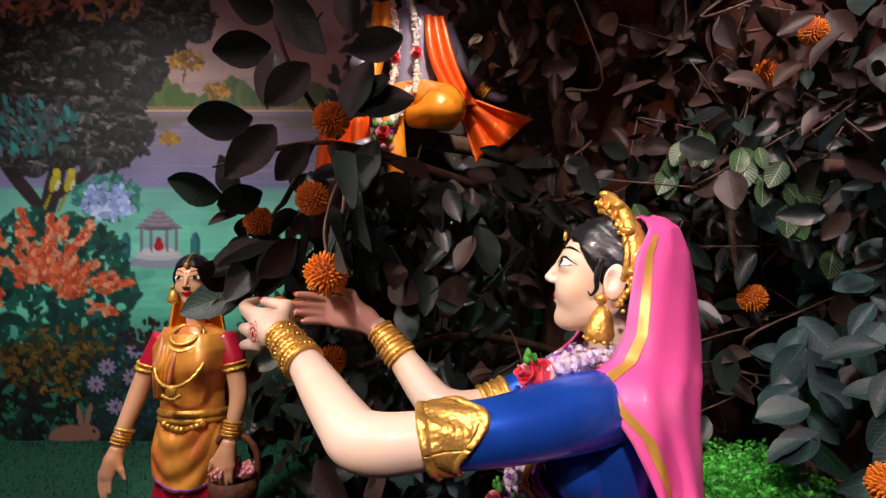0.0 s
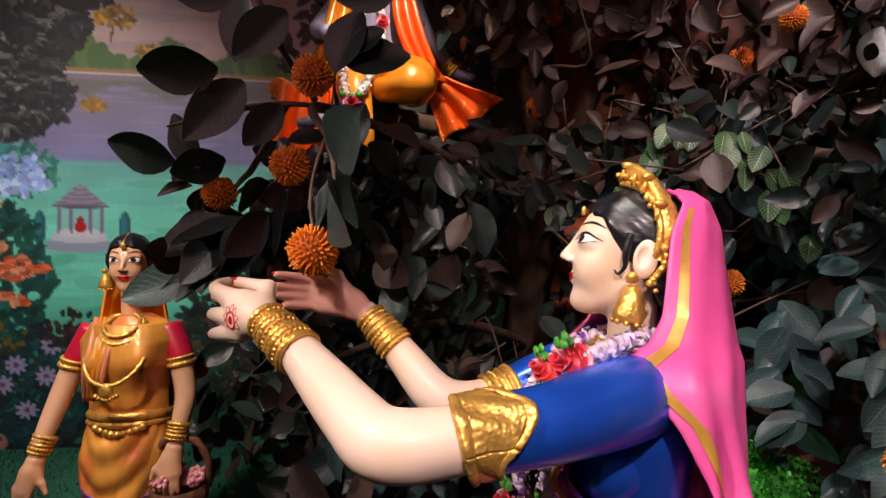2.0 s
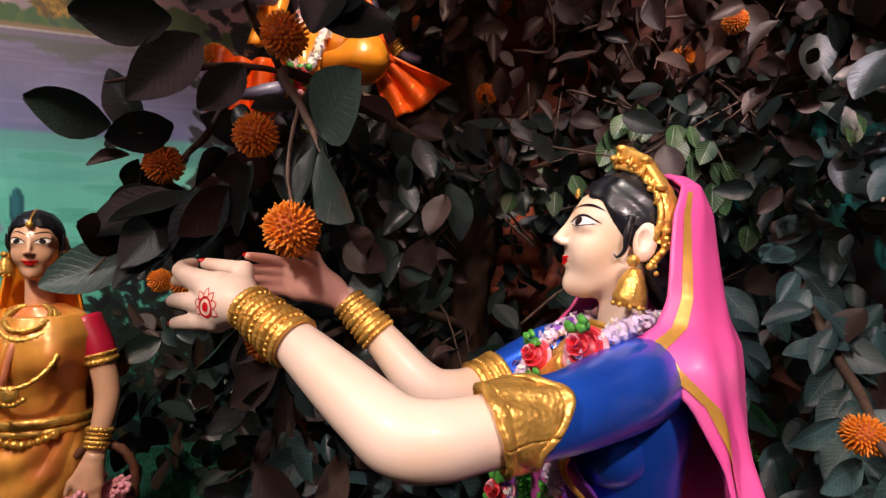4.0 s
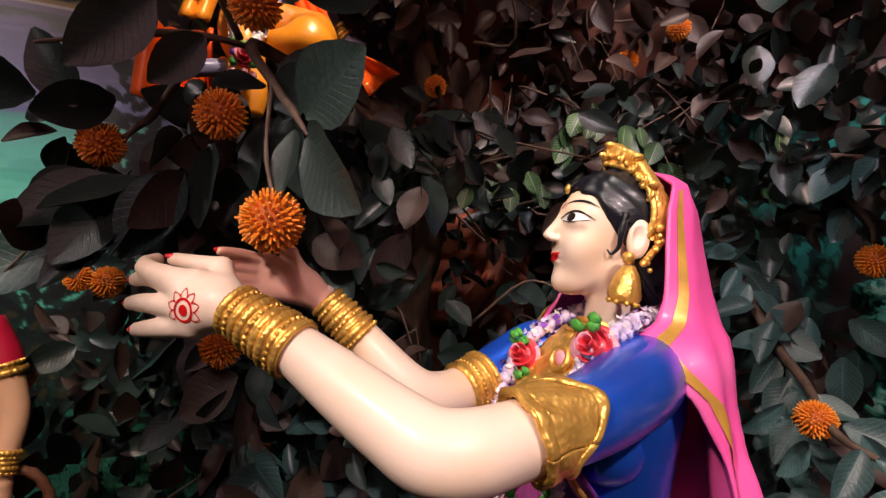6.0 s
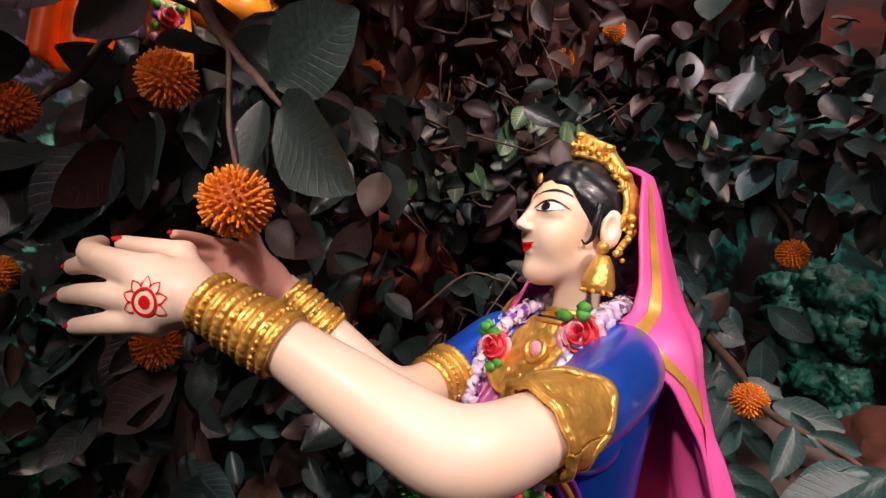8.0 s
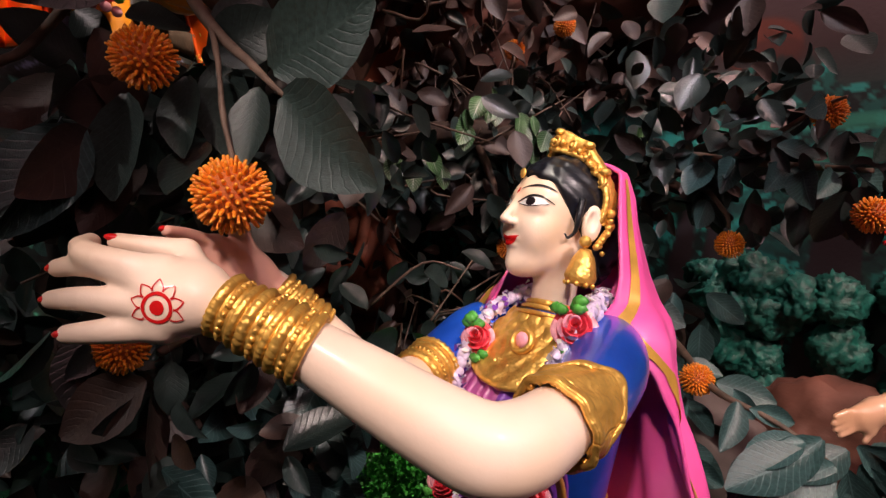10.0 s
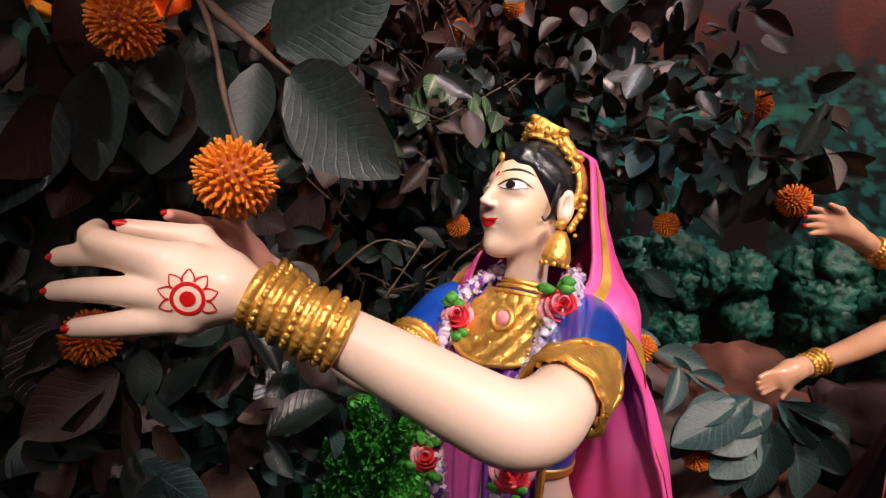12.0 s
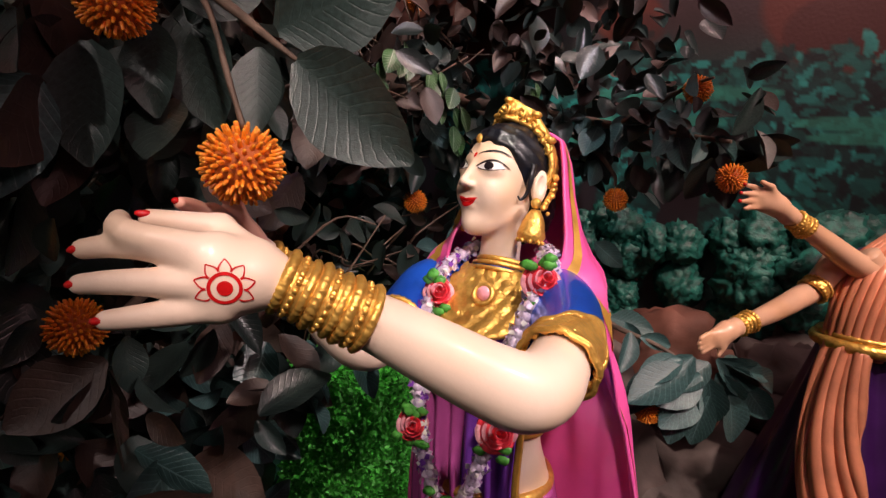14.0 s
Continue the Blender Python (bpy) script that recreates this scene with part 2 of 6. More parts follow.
def tube(rows, n=14, k=6, flat=1.0, cap=True, wob=None):
    """A limb through rows (x, y, z, radius)."""
    S = smoothline(rows, k)
    P, R = S[:, :3], np.maximum(S[:, 3], 0.0004)
    T = np.gradient(P, axis=0)
    T /= np.linalg.norm(T, axis=1)[:, None] + 1e-9
    up = np.array([0, 0, 1.0]) if abs(T[0][2]) < 0.9 else np.array([1.0, 0, 0])
    V = []
    for i in range(len(P)):
        s = np.cross(T[i], up)
        s /= np.linalg.norm(s) + 1e-9
        up = np.cross(s, T[i])
        for j in range(n):
            a = 2 * math.pi * j / n
            r = R[i] * (1 if wob is None else wob(i / len(P), a))
            V.append(P[i] + r * (math.cos(a) * s + flat * math.sin(a) * up))
    F = []
    for i in range(len(P) - 1):
        for j in range(n):
            F.append((i * n + j, i * n + (j + 1) % n, (i + 1) * n + (j + 1) % n, (i + 1) * n + j))
    if cap:
        F.append(tuple(range(n))[::-1])
        F.append(tuple((len(P) - 1) * n + j for j in range(n)))
    return np.array(V), F


def ball(c, r, n=10, squash=(1, 1, 1), wob=0.0, rng=random):
    V, F = [], []
    ph = rng.random() * 6
    for i in range(n // 2 + 1):
        t = math.pi * i / (n // 2)
        for j in range(n):
            p = 2 * math.pi * j / n
            q = r * (1 + wob * math.sin(3 * p + ph) * math.sin(2 * t + ph))
            V.append((c[0] + q * squash[0] * math.sin(t) * math.cos(p), c[1] + q * squash[1] * math.sin(t) * math.sin(p), c[2] + q * squash[2] * math.cos(t)))
    for i in range(n // 2):
        for j in range(n):
            F.append((i * n + j, (i + 1) * n + j, (i + 1) * n + (j + 1) % n, i * n + (j + 1) % n))
    return np.array(V), F


def lathe(profile, n=20, axis=Matrix.Identity(4), wob=None):
    """A turned shape from (radius, height) rows."""
    V, F = [], []
    for i, (r, h) in enumerate(profile):
        for j in range(n):
            a = 2 * math.pi * j / n
            q = r * (1 if wob is None else wob(h, a))
            V.append(axis @ Vector((q * math.cos(a), q * math.sin(a), h)))
    for i in range(len(profile) - 1):
        for j in range(n):
            F.append((i * n + j, i * n + (j + 1) % n, (i + 1) * n + (j + 1) % n, (i + 1) * n + j))
    return np.array([tuple(v) for v in V]), F


def sheet(fn, nu, nv, thick=0.0):
    """A grid of fn(u, v), u and v in 0..1; with thickness it gets a back and rims."""
    P = np.array([[fn(i / nu, j / nv) for j in range(nv + 1)] for i in range(nu + 1)], float)
    gu, gv = np.gradient(P, axis=0), np.gradient(P, axis=1)
    nn = np.cross(gu, gv)
    nn /= np.linalg.norm(nn, axis=2)[..., None] + 1e-9
    w = nv + 1
    F = [(i * w + j, (i + 1) * w + j, (i + 1) * w + j + 1, i * w + j + 1) for i in range(nu) for j in range(nv)]
    V = P.reshape(-1, 3)
    if thick:
        B = (P - nn * thick).reshape(-1, 3)
        o = len(V)
        F += [tuple(o + q for q in f[::-1]) for f in F]
        for i in range(nu):
            for j, flip in ((0, 1), (nv, 0)):
                a, b = i * w + j, (i + 1) * w + j
                F.append((a, b, o + b, o + a) if not flip else (b, a, o + a, o + b))
        for j in range(nv):
            for i, flip in ((0, 0), (nu, 1)):
                a, b = i * w + j, i * w + j + 1
                F.append((a, b, o + b, o + a) if not flip else (b, a, o + a, o + b))
        V = np.vstack([V, B])
    return V, F


class Sculpt:
    """Gathers painted pieces into the one mesh of a statue."""

    def __init__(self):
        self.v, self.f, self.k, self.keys, self.n = [], [], [], [], 0

    def add(self, vf, key, m=None):
        v, f = vf
        v = np.array(v, float)
        if m is not None:
            A = np.array(m)
            v = v @ A[:3, :3].T + A[:3, 3]
        if key not in self.keys:
            self.keys.append(key)
        self.v.append(v)
        self.f += [tuple(int(i) + self.n for i in q) for q in f]
        self.k += [self.keys.index(key)] * len(f)
        self.n += len(v)
        return self

    def build(self, name, label, category, group=""):
        me = mesh_of(name, np.vstack(self.v), self.f)
        for k in self.keys:
            me.materials.append(M[k])
        me.polygons.foreach_set("material_index", self.k)
        me.update()
        return tagged(new(name, me), label, category, group)


# smooth solids for hands and heads
def capsule(p, a, b, ra, rb):
    a, b = np.array(a, float), np.array(b, float)
    ab = b - a
    t = np.clip(((p - a) @ ab) / (ab @ ab), 0, 1)
    return np.linalg.norm(p - a - t[:, None] * ab, axis=1) - (ra + (rb - ra) * t)


def ellipsoid(p, c, r):
    q = (p - np.array(c)) / np.array(r)
    k = np.linalg.norm(q, axis=1)
    k2 = np.linalg.norm(q / np.array(r), axis=1) + 1e-9
    return k * (k - 1) / k2


def blend(a, b, k):
    h = np.clip(0.5 + 0.5 * (b - a) / k, 0, 1)
    return b + (a - b) * h - k * h * (1 - h)


def nets(f, lo, hi, h):
    """Surface of the solid f < 0 on a grid of step h."""
    lo = np.array(lo, float)
    n = [int(math.ceil((b - a) / h)) + 1 for a, b in zip(lo, hi)]
    X = np.stack(np.meshgrid(*[lo[i] + h * np.arange(n[i]) for i in range(3)], indexing="ij"), -1)
    D = f(X.reshape(-1, 3)).reshape(n)
    c = [k - 1 for k in n]
    acc, cnt = np.zeros((*c, 3)), np.zeros(c)
    for ax in range(3):
        o1, o2 = [i for i in range(3) if i != ax]
        for d1 in (0, 1):
            for d2 in (0, 1):
                off = [0, 0, 0]
                off[o1], off[o2] = d1, d2
                sl = tuple(slice(off[i], off[i] + c[i]) for i in range(3))
                off2 = list(off)
                off2[ax] = 1
                sl2 = tuple(slice(off2[i], off2[i] + c[i]) for i in range(3))
                a, b = D[sl], D[sl2]
                m = (a < 0) != (b < 0)
                t = np.where(m, a / np.where(m, a - b, 1), 0)
                e = np.zeros((*c, 3)) + np.array(off)
                e[..., ax] += t
                acc += e * m[..., None]
                cnt += m
    idx = np.full(c, -1)
    on = cnt > 0
    idx[on] = np.arange(on.sum())
    V = lo + h * (np.argwhere(on) + acc[on] / cnt[on][:, None])
    F = []
    for ax in range(3):
        o1, o2 = (ax + 1) % 3, (ax + 2) % 3
        sa = [slice(1, n[i] - 1) for i in range(3)]
        sa[ax] = slice(0, n[ax] - 1)
        sb = list(sa)
        sb[ax] = slice(1, n[ax])
        a, b = D[tuple(sa)], D[tuple(sb)]
        for sign in (0, 1):
            m = (a < 0) & (b >= 0) if sign else (a >= 0) & (b < 0)
            g = np.argwhere(m) + np.array([0 if i == ax else 1 for i in range(3)])
            q = []
            for d1, d2 in ((-1, -1), (0, -1), (0, 0), (-1, 0)):
                s = g.copy()
                s[:, o1] += d1
                s[:, o2] += d2
                q.append(idx[s[:, 0], s[:, 1], s[:, 2]])
            q = np.stack(q if sign else q[::-1], 1)
            F += [tuple(r) for r in q[(q >= 0).all(1)]]
    return V, F


def onto(f, p, way, lift=0.0006):
    """Moves points p along way until they lie on the solid f."""
    p = np.array(p, float)
    way = np.array(way, float) / np.linalg.norm(way)
    for _ in range(60):
        p = p + way * (f(p)[:, None] - lift) * 0.8
    return p


def loft(rows, n=40, k=5, folds=0, deep=0.0, seed=0.0, cap=True):
    """Stacked ovals (z, cx, cy, rx, ry), with cloth folds of the given depth."""
    S = smoothline(rows, k)
    V, F = [], []
    for i, (z, cx, cy, rx, ry) in enumerate(S):
        for j in range(n):
            a = 2 * math.pi * j / n
            w = 1 + deep * math.sin(folds * a + seed + 1.6 * math.sin(2 * a + seed) + z * 2) if folds else 1
            V.append((cx + rx * w * math.cos(a), cy + ry * w * math.sin(a), z))
    for i in range(len(S) - 1):
        for j in range(n):
            F.append((i * n + j, i * n + (j + 1) % n, (i + 1) * n + (j + 1) % n, (i + 1) * n + j))
    if cap:
        F += [tuple(range(n))[::-1], tuple((len(S) - 1) * n + j for j in range(n))]
    return np.array(V), F


def ring(c, axis, r, t, n=26, bumps=0, flat=1.0):
    """A bangle of radius r and thickness t round axis."""
    q = Vector(axis).to_track_quat("Z", "Y").to_matrix().to_4x4()
    m = Matrix.Translation(c) @ q
    V, F = [], []
    k = 8
    for i in range(n):
        a = 2 * math.pi * i / n
        tt = t * (1 + 0.35 * math.sin(bumps * a)) if bumps else t
        for j in range(k):
            b = 2 * math.pi * j / k
            V.append(tuple(m @ Vector(((r + tt * math.cos(b)) * math.cos(a), (r + tt * math.cos(b)) * math.sin(a) * flat, t * 1.15 * math.sin(b)))))
    for i in range(n):
        for j in range(k):
            F.append((i * k + j, ((i + 1) % n) * k + j, ((i + 1) % n) * k + (j + 1) % k, i * k + (j + 1) % k))
    return np.array(V), F


def bangles(sc, a, b, ra, rb, n, t, bumps=14):
    """A stack of bangles: carved bands by turns with rows of beads."""
    a, b = np.array(a, float), np.array(b, float)
    ax = (b - a) / np.linalg.norm(b - a)
    e = np.cross(ax, (0.3, 0.2, 1.0))
    e /= np.linalg.norm(e)
    g = np.cross(ax, e)
    sc.add(tube([(*(a + (b - a) * q / 4), ra + (rb - ra) * q / 4 + t * 0.25) for q in range(5)], 40, 3), "gold")
    for i in range(n):
        s = i / max(1, n - 1)
        c, r = a + (b - a) * s, ra + (rb - ra) * s
        if i % 3 == 1:
            sc.add(ring(c, ax, r - t * 0.2, t * 0.75, 60), "gold")
            k = int(2 * math.pi * r / (t * 1.5))
            for j in range(k):
                w = 2 * math.pi * j / k
                sc.add(ball(c + (r + t * 0.3) * (math.cos(w) * e + math.sin(w) * g), t * 0.72, 6), "gold")
        else:
            sc.add(ring(c, ax, r, t * (1.05 if i % 3 == 0 else 0.85), 72, bumps * 2 if i % 3 == 0 else bumps * 3), "gold")


# ---------- the head, in its own frame: x ahead, y to its left, z up, eyes at z = 0 ----------
def face_solid(p):
    d = ellipsoid(p, (-0.015, 0, 0.028), (0.094, 0.073, 0.084))
    d = blend(d, ellipsoid(p, (0.024, 0, -0.026), (0.0625, 0.0535, 0.086)), 0.03)
    d = blend(d, ellipsoid(p, (0.06, 0, -0.101), (0.019, 0.0155, 0.0165)), 0.032)
    for s in (1, -1):
        d = blend(d, capsule(p, (-0.022, s * 0.04, -0.05), (0.042, s * 0.012, -0.089), 0.017, 0.0125), 0.032)
        d = blend(d, ellipsoid(p, (0.05, s * 0.031, -0.034), (0.026, 0.0235, 0.028)), 0.028)
        d = blend(d, ellipsoid(p, (0.064, s * 0.033, 0.007), (0.0165, 0.022, 0.0125)), 0.012)
        d = blend(d, capsule(p, (0.074, s * 0.014, 0.03), (0.055, s * 0.048, 0.026), 0.006, 0.005), 0.016)
    d = blend(d, capsule(p, (0.083, 0, 0.018), (0.105, 0, -0.022), 0.0055, 0.0076), 0.013)
    for s in (1, -1):
        d = blend(d, ellipsoid(p, (0.0945, s * 0.0098, -0.026), (0.0105, 0.007, 0.006)), 0.006)
    d = blend(d, ellipsoid(p, (0.078, 0, -0.0535), (0.0115, 0.0235, 0.0056)), 0.006)
    d = blend(d, ellipsoid(p, (0.0755, 0, -0.0645), (0.012, 0.0165, 0.0064)), 0.006)
    d = blend(d, capsule(p, (-0.03, 0, -0.07), (-0.05, 0, -0.26), 0.04, 0.047), 0.025)
    for s in (1, -1):
        e = ellipsoid(p, (-0.026, s * 0.08, -0.004), (0.02, 0.011, 0.034))
        e = -blend(-e, ellipsoid(p, (-0.02, s * 0.093, 0.0), (0.01, 0.012, 0.02)), 0.004)
        d = blend(d, e, 0.008)
    return d


def hair_solid(p):
    d = ellipsoid(p, (-0.018, 0, 0.034), (0.102, 0.081, 0.087))
    d = blend(d, ellipsoid(p, (-0.078, 0, -0.04), (0.066, 0.074, 0.09)), 0.03)
    d = d + 0.0014 * np.sin(p[:, 1] * 260 + p[:, 2] * 120) + 0.001 * np.sin(p[:, 2] * 210 - p[:, 0] * 140)
    side = np.abs(p[:, 1])
    cut = 0.72 * p[:, 0] - 0.69 * p[:, 2] - 0.003 + 0.0045 * np.sin(side * 150 + 0.6) - 0.012 * np.exp(-(side / 0.012) ** 2)
    return -blend(-d, -cut, 0.006)


def head_pieces(step):
    """Pieces of a painted head as (key, (verts, faces))."""
    f = face_solid
    out = [("skin", nets(f, (-0.13, -0.11, -0.26), (0.13, 0.11, 0.14), step)),
           ("hair", nets(hair_solid, (-0.16, -0.11, -0.15), (0.1, 0.11, 0.145), step * 1.4))]
    for s in (1, -1):
        w, e, c = np.array((-0.86, -0.51 * s, 0)), np.array((-0.51, 0.86 * s, 0)), np.array((0.07, s * 0.035, 0.009))

        def strip(lo, hi, half, lift, key, shift=0.0, nu=18):
            def fn(u, v):
                return c - w * 0.07 + e * (half * (2 * u - 1) + shift) + np.array((0, 0, lo(u) + (hi(u) - lo(u)) * v))
            V, F = sheet(fn, nu, 3)
            out.append((key, (onto(f, V, w, lift), F if s < 0 else [q[::-1] for q in F])))
        up = lambda u: 0.0122 * max(0, math.sin(math.pi * u)) ** 0.9 + 0.005 * u
        dn = lambda u: -0.005 * max(0, math.sin(math.pi * u)) ** 0.9 + 0.005 * u
        strip(dn, up, 0.0285, 0.0008, "white")
        strip(lambda u: -0.0068 * math.sqrt(max(0, 1 - (2 * u - 1) ** 2)) + 0.0045, lambda u: 0.0088 * math.sqrt(max(0, 1 - (2 * u - 1) ** 2)) + 0.0045, 0.0102, 0.0014, "black", -0.0045, 10)
        strip(up, lambda u: up(u) + 0.0036 * math.sin(math.pi * min(1, u * 0.85 + 0.15)) + 0.001, 0.033, 0.0016, "black", 0.002)
        strip(lambda u: dn(u) - 0.0014, dn, 0.0265, 0.0013, "black")
        strip(lambda u: 0.022 + 0.0125 * math.sin(math.pi * (0.1 + 0.75 * u)), lambda u: 0.022 + 0.0125 * math.sin(math.pi * (0.1 + 0.75 * u)) + 0.0044 * max(0, math.sin(math.pi * u)) ** 0.6, 0.034, 0.0012, "black", 0.002)
        out.append(("hair", tube([(0.004, s * 0.079, 0.035, 0.007), (0.006, s * 0.081, 0.0, 0.006), (0.004, s * 0.077, -0.022, 0.004), (0.012, s * 0.071, -0.036, 0.0025), (0.019, s * 0.068, -0.03, 0.0015)], 8, 5)))

    def lips(z0, z1, half, key):
        def fn(u, v):
            t = 2 * u - 1
            return (0.15, half * t, 0.0095 * t * t + z0(t) + (z1(t) - z0(t)) * v)
        V, F = sheet(fn, 18, 4)
        out.append((key, (onto(f, V, (-1, 0, 0), 0.0009), F)))
    lips(lambda t: -0.0585, lambda t: -0.0585 + 0.0076 * max(0, 1 - t * t) ** 0.8 - 0.002 * math.exp(-(t * 6) ** 2), 0.0265, "red")
    lips(lambda t: -0.0592 - 0.0095 * max(0, 1 - t * t) ** 0.7, lambda t: -0.0592, 0.0235, "red")

    def dot(u, v):
        return (0.15, 0.0032 * v * math.cos(u * 6.2832), 0.034 + 0.006 * v * math.sin(u * 6.2832))
    V, F = sheet(dot, 12, 2)
    out.append(("red", (onto(f, V, (-1, 0, 0), 0.001), F)))
    return out


def head_jewels(sc, m, tiara=True):
    for s in (1, -1):
        axis = Matrix.Translation((-0.014, s * 0.092, -0.075))
        prof = [(0.002, 0.026), (0.009, 0.025), (0.013, 0.018), (0.017, 0.012), (0.021, 0.002), (0.024, -0.012), (0.027, -0.022), (0.027, -0.027), (0.024, -0.034), (0.018, -0.039), (0.003, -0.04)]
        sc.add(lathe(prof, 24, axis, lambda h, a: 1 + 0.04 * math.sin(10 * a)), "gold", m)
        sc.add(ball((-0.008, s * 0.094, -0.038), 0.011, 10), "gold", m)
        for j in range(9):
            a = j / 9 * 6.2832
            sc.add(ball((-0.014 + 0.024 * math.cos(a), s * 0.092 + 0.024 * math.sin(a), -0.112), 0.005, 6), "gold", m)
    if not tiara:
        sc.add(ball((0.084, 0, 0.07), 0.012, 10, (0.6, 1, 1.2)), "gold", m)
        sc.add(tube([(0.082, 0, 0.07, 0.003), (0.062, 0, 0.094, 0.003), (0.0, 0, 0.121, 0.003), (-0.05, 0, 0.115, 0.003)], 6), "gold", m)
        return
    rows, n = [], 41
    for i in range(n):
        a = radians(-108 + 216 * i / (n - 1))
        rows.append((a, np.array((0.008 - 0.066 * abs(math.sin(a)), 0.087 * math.sin(a), 0.028 + 0.095 * math.cos(a)))))
    V, F, n2 = [], [], 14
    for i in range(n):
        a = rows[i][0]
        h = 0.015 + 0.026 * max(0, math.cos(a * 1.3)) ** 2 * (1 + 0.1 * math.sin(i * 1.6))
        for j in range(n2):
            q = 2 * math.pi * j / n2
            rad = 0.082 + h * 0.5 + h * 0.55 * math.sin(q)
            wide = (0.017 - 0.004 * math.sin(q)) * math.copysign(abs(math.cos(q)) ** 0.7, math.cos(q)) * (1 + 0.1 * math.sin(i * 3.1))
            V.append((rows[i][1][0] + 0.008 * math.sin(q) + wide, (rad - 0.008) * math.sin(a), 0.03 + rad * 1.06 * math.cos(a)))
    for i in range(n - 1):
        for j in range(n2):
            F.append((i * n2 + j, i * n2 + (j + 1) % n2, (i + 1) * n2 + (j + 1) % n2, (i + 1) * n2 + j))
    F += [tuple(range(n2)), tuple((n - 1) * n2 + j for j in range(n2))[::-1]]
    sc.add((np.array(V), F), "gold", m)
    sc.add(tube([(p[0] + 0.017, p[1] * 1.02, p[2] + 0.002, 0.006) for a, p in rows], 8, 2, 1.0, True, lambda s, b: 1 + 0.2 * math.sin(s * 240)), "gold", m)
    for i in range(13):
        a = radians(-54 + 108 * i / 12)
        h = 0.015 + 0.026 * math.cos(a * 1.3) ** 2
        if i % 3 == 0:
            sc.add(ball((0.02 - 0.066 * abs(math.sin(a)), (0.08 + h) * math.sin(a), 0.03 + (0.081 + h) * 1.06 * math.cos(a)), 0.0085, 8, (1.5, 1.3, 0.9)), "gold", m)
        sc.add(ball((0.034 - 0.066 * abs(math.sin(a)), (0.078 + h * 0.55) * math.sin(a), 0.03 + (0.081 + h * 0.55) * 1.06 * math.cos(a)), 0.0055, 8, (1, 1, 1)), "gold", m)
    for s in (1, -1):
        for j in range(7):
            sc.add(ball((-0.05 - 0.006 * math.sin(j), s * (0.093 + 0.003 * math.cos(j * 2)), 0.02 - 0.012 * j), 0.0082 - 0.0006 * j, 8), "gold", m)
            sc.add(ball((-0.062 + 0.004 * j, s * 0.09, 0.0 - 0.007 * j), 0.007, 8), "gold", m)
    # small pendant on the parting
    sc.add(ball((0.084, 0, 0.066), 0.0075, 10, (0.6, 1, 1.3)), "gold", m)
    # leaf-shaped crest plates with raised rims on the band
    for i in range(9):
        a = radians(-64 + 128 * i / 8)
        h = 0.015 + 0.026 * math.cos(a * 1.3) ** 2
        c = (0.028 - 0.066 * abs(math.sin(a)), (0.08 + h * 0.45) * math.sin(a), 0.03 + (0.083 + h * 0.5) * 1.06 * math.cos(a))
        sc.add(ring(c, (1, 0, 0.15), 0.0085 + 0.07 * h * 0.5, 0.0026, 18), "gold", m)
        sc.add(ball((c[0] + 0.001, c[1], c[2]), 0.0055, 8, (0.7, 1, 1)), "gold", m)


HEAD = head_pieces(0.003)
SMALL_HEAD = head_pieces(0.0045)

# ---------- the large statue that reaches for the fruit ----------


def hand_solid(wrist, knuckles, fingers, thumb, rp=0.0235, rf=0.0142):
    def f(p):
        d = capsule(p, wrist[0], wrist[1], 0.028, 0.025)
        for k in knuckles:
            d = blend(d, capsule(p, wrist[1], k, rp * 1.05, rp * 0.8), 0.022)
        for k, (a, b) in zip(knuckles, fingers):
            ka, aa, bb = np.array(k, float), np.array(a, float), np.array(b, float)
            pts = [ka + (aa - ka) * 2 * s * (1 - s) * 1.0 + (bb - ka) * s * s for s in (0, 0.2, 0.4, 0.6, 0.8, 1.0)] if np.linalg.norm(bb - ka) > 0.06 else [ka, aa, bb]
            g = None
            for q in range(len(pts) - 1):
                s0, s1 = q / (len(pts) - 1), (q + 1) / (len(pts) - 1)
                h = capsule(p, pts[q], pts[q + 1], rf * (1.15 - 0.36 * s0 * s0), rf * (1.15 - 0.36 * s1 * s1))
                g = h if g is None else np.minimum(g, h)
            d = blend(d, g, 0.009)
        d = blend(d, capsule(p, thumb[0], thumb[1], rf * 1.4, rf * 1.15), 0.02)
        d = blend(d, capsule(p, thumb[1], thumb[2], rf * 1.2, rf * 0.8), 0.006)
        return d
    return f


def nail(sc, a, b, side, key="red", r=0.0066):
    a, b, side = np.array(a, float), np.array(b, float), np.array(side, float)
    t = (b - a) / np.linalg.norm(b - a)
    c = b + t * 0.005 + side / np.linalg.norm(side) * 0.0062
    q = Vector(t).to_track_quat("X", "Z").to_matrix().to_4x4()
    sc.add(ball((0, 0, 0), r, 10, (1.5, 0.85, 0.7)), key, Matrix.Translation(c) @ q)


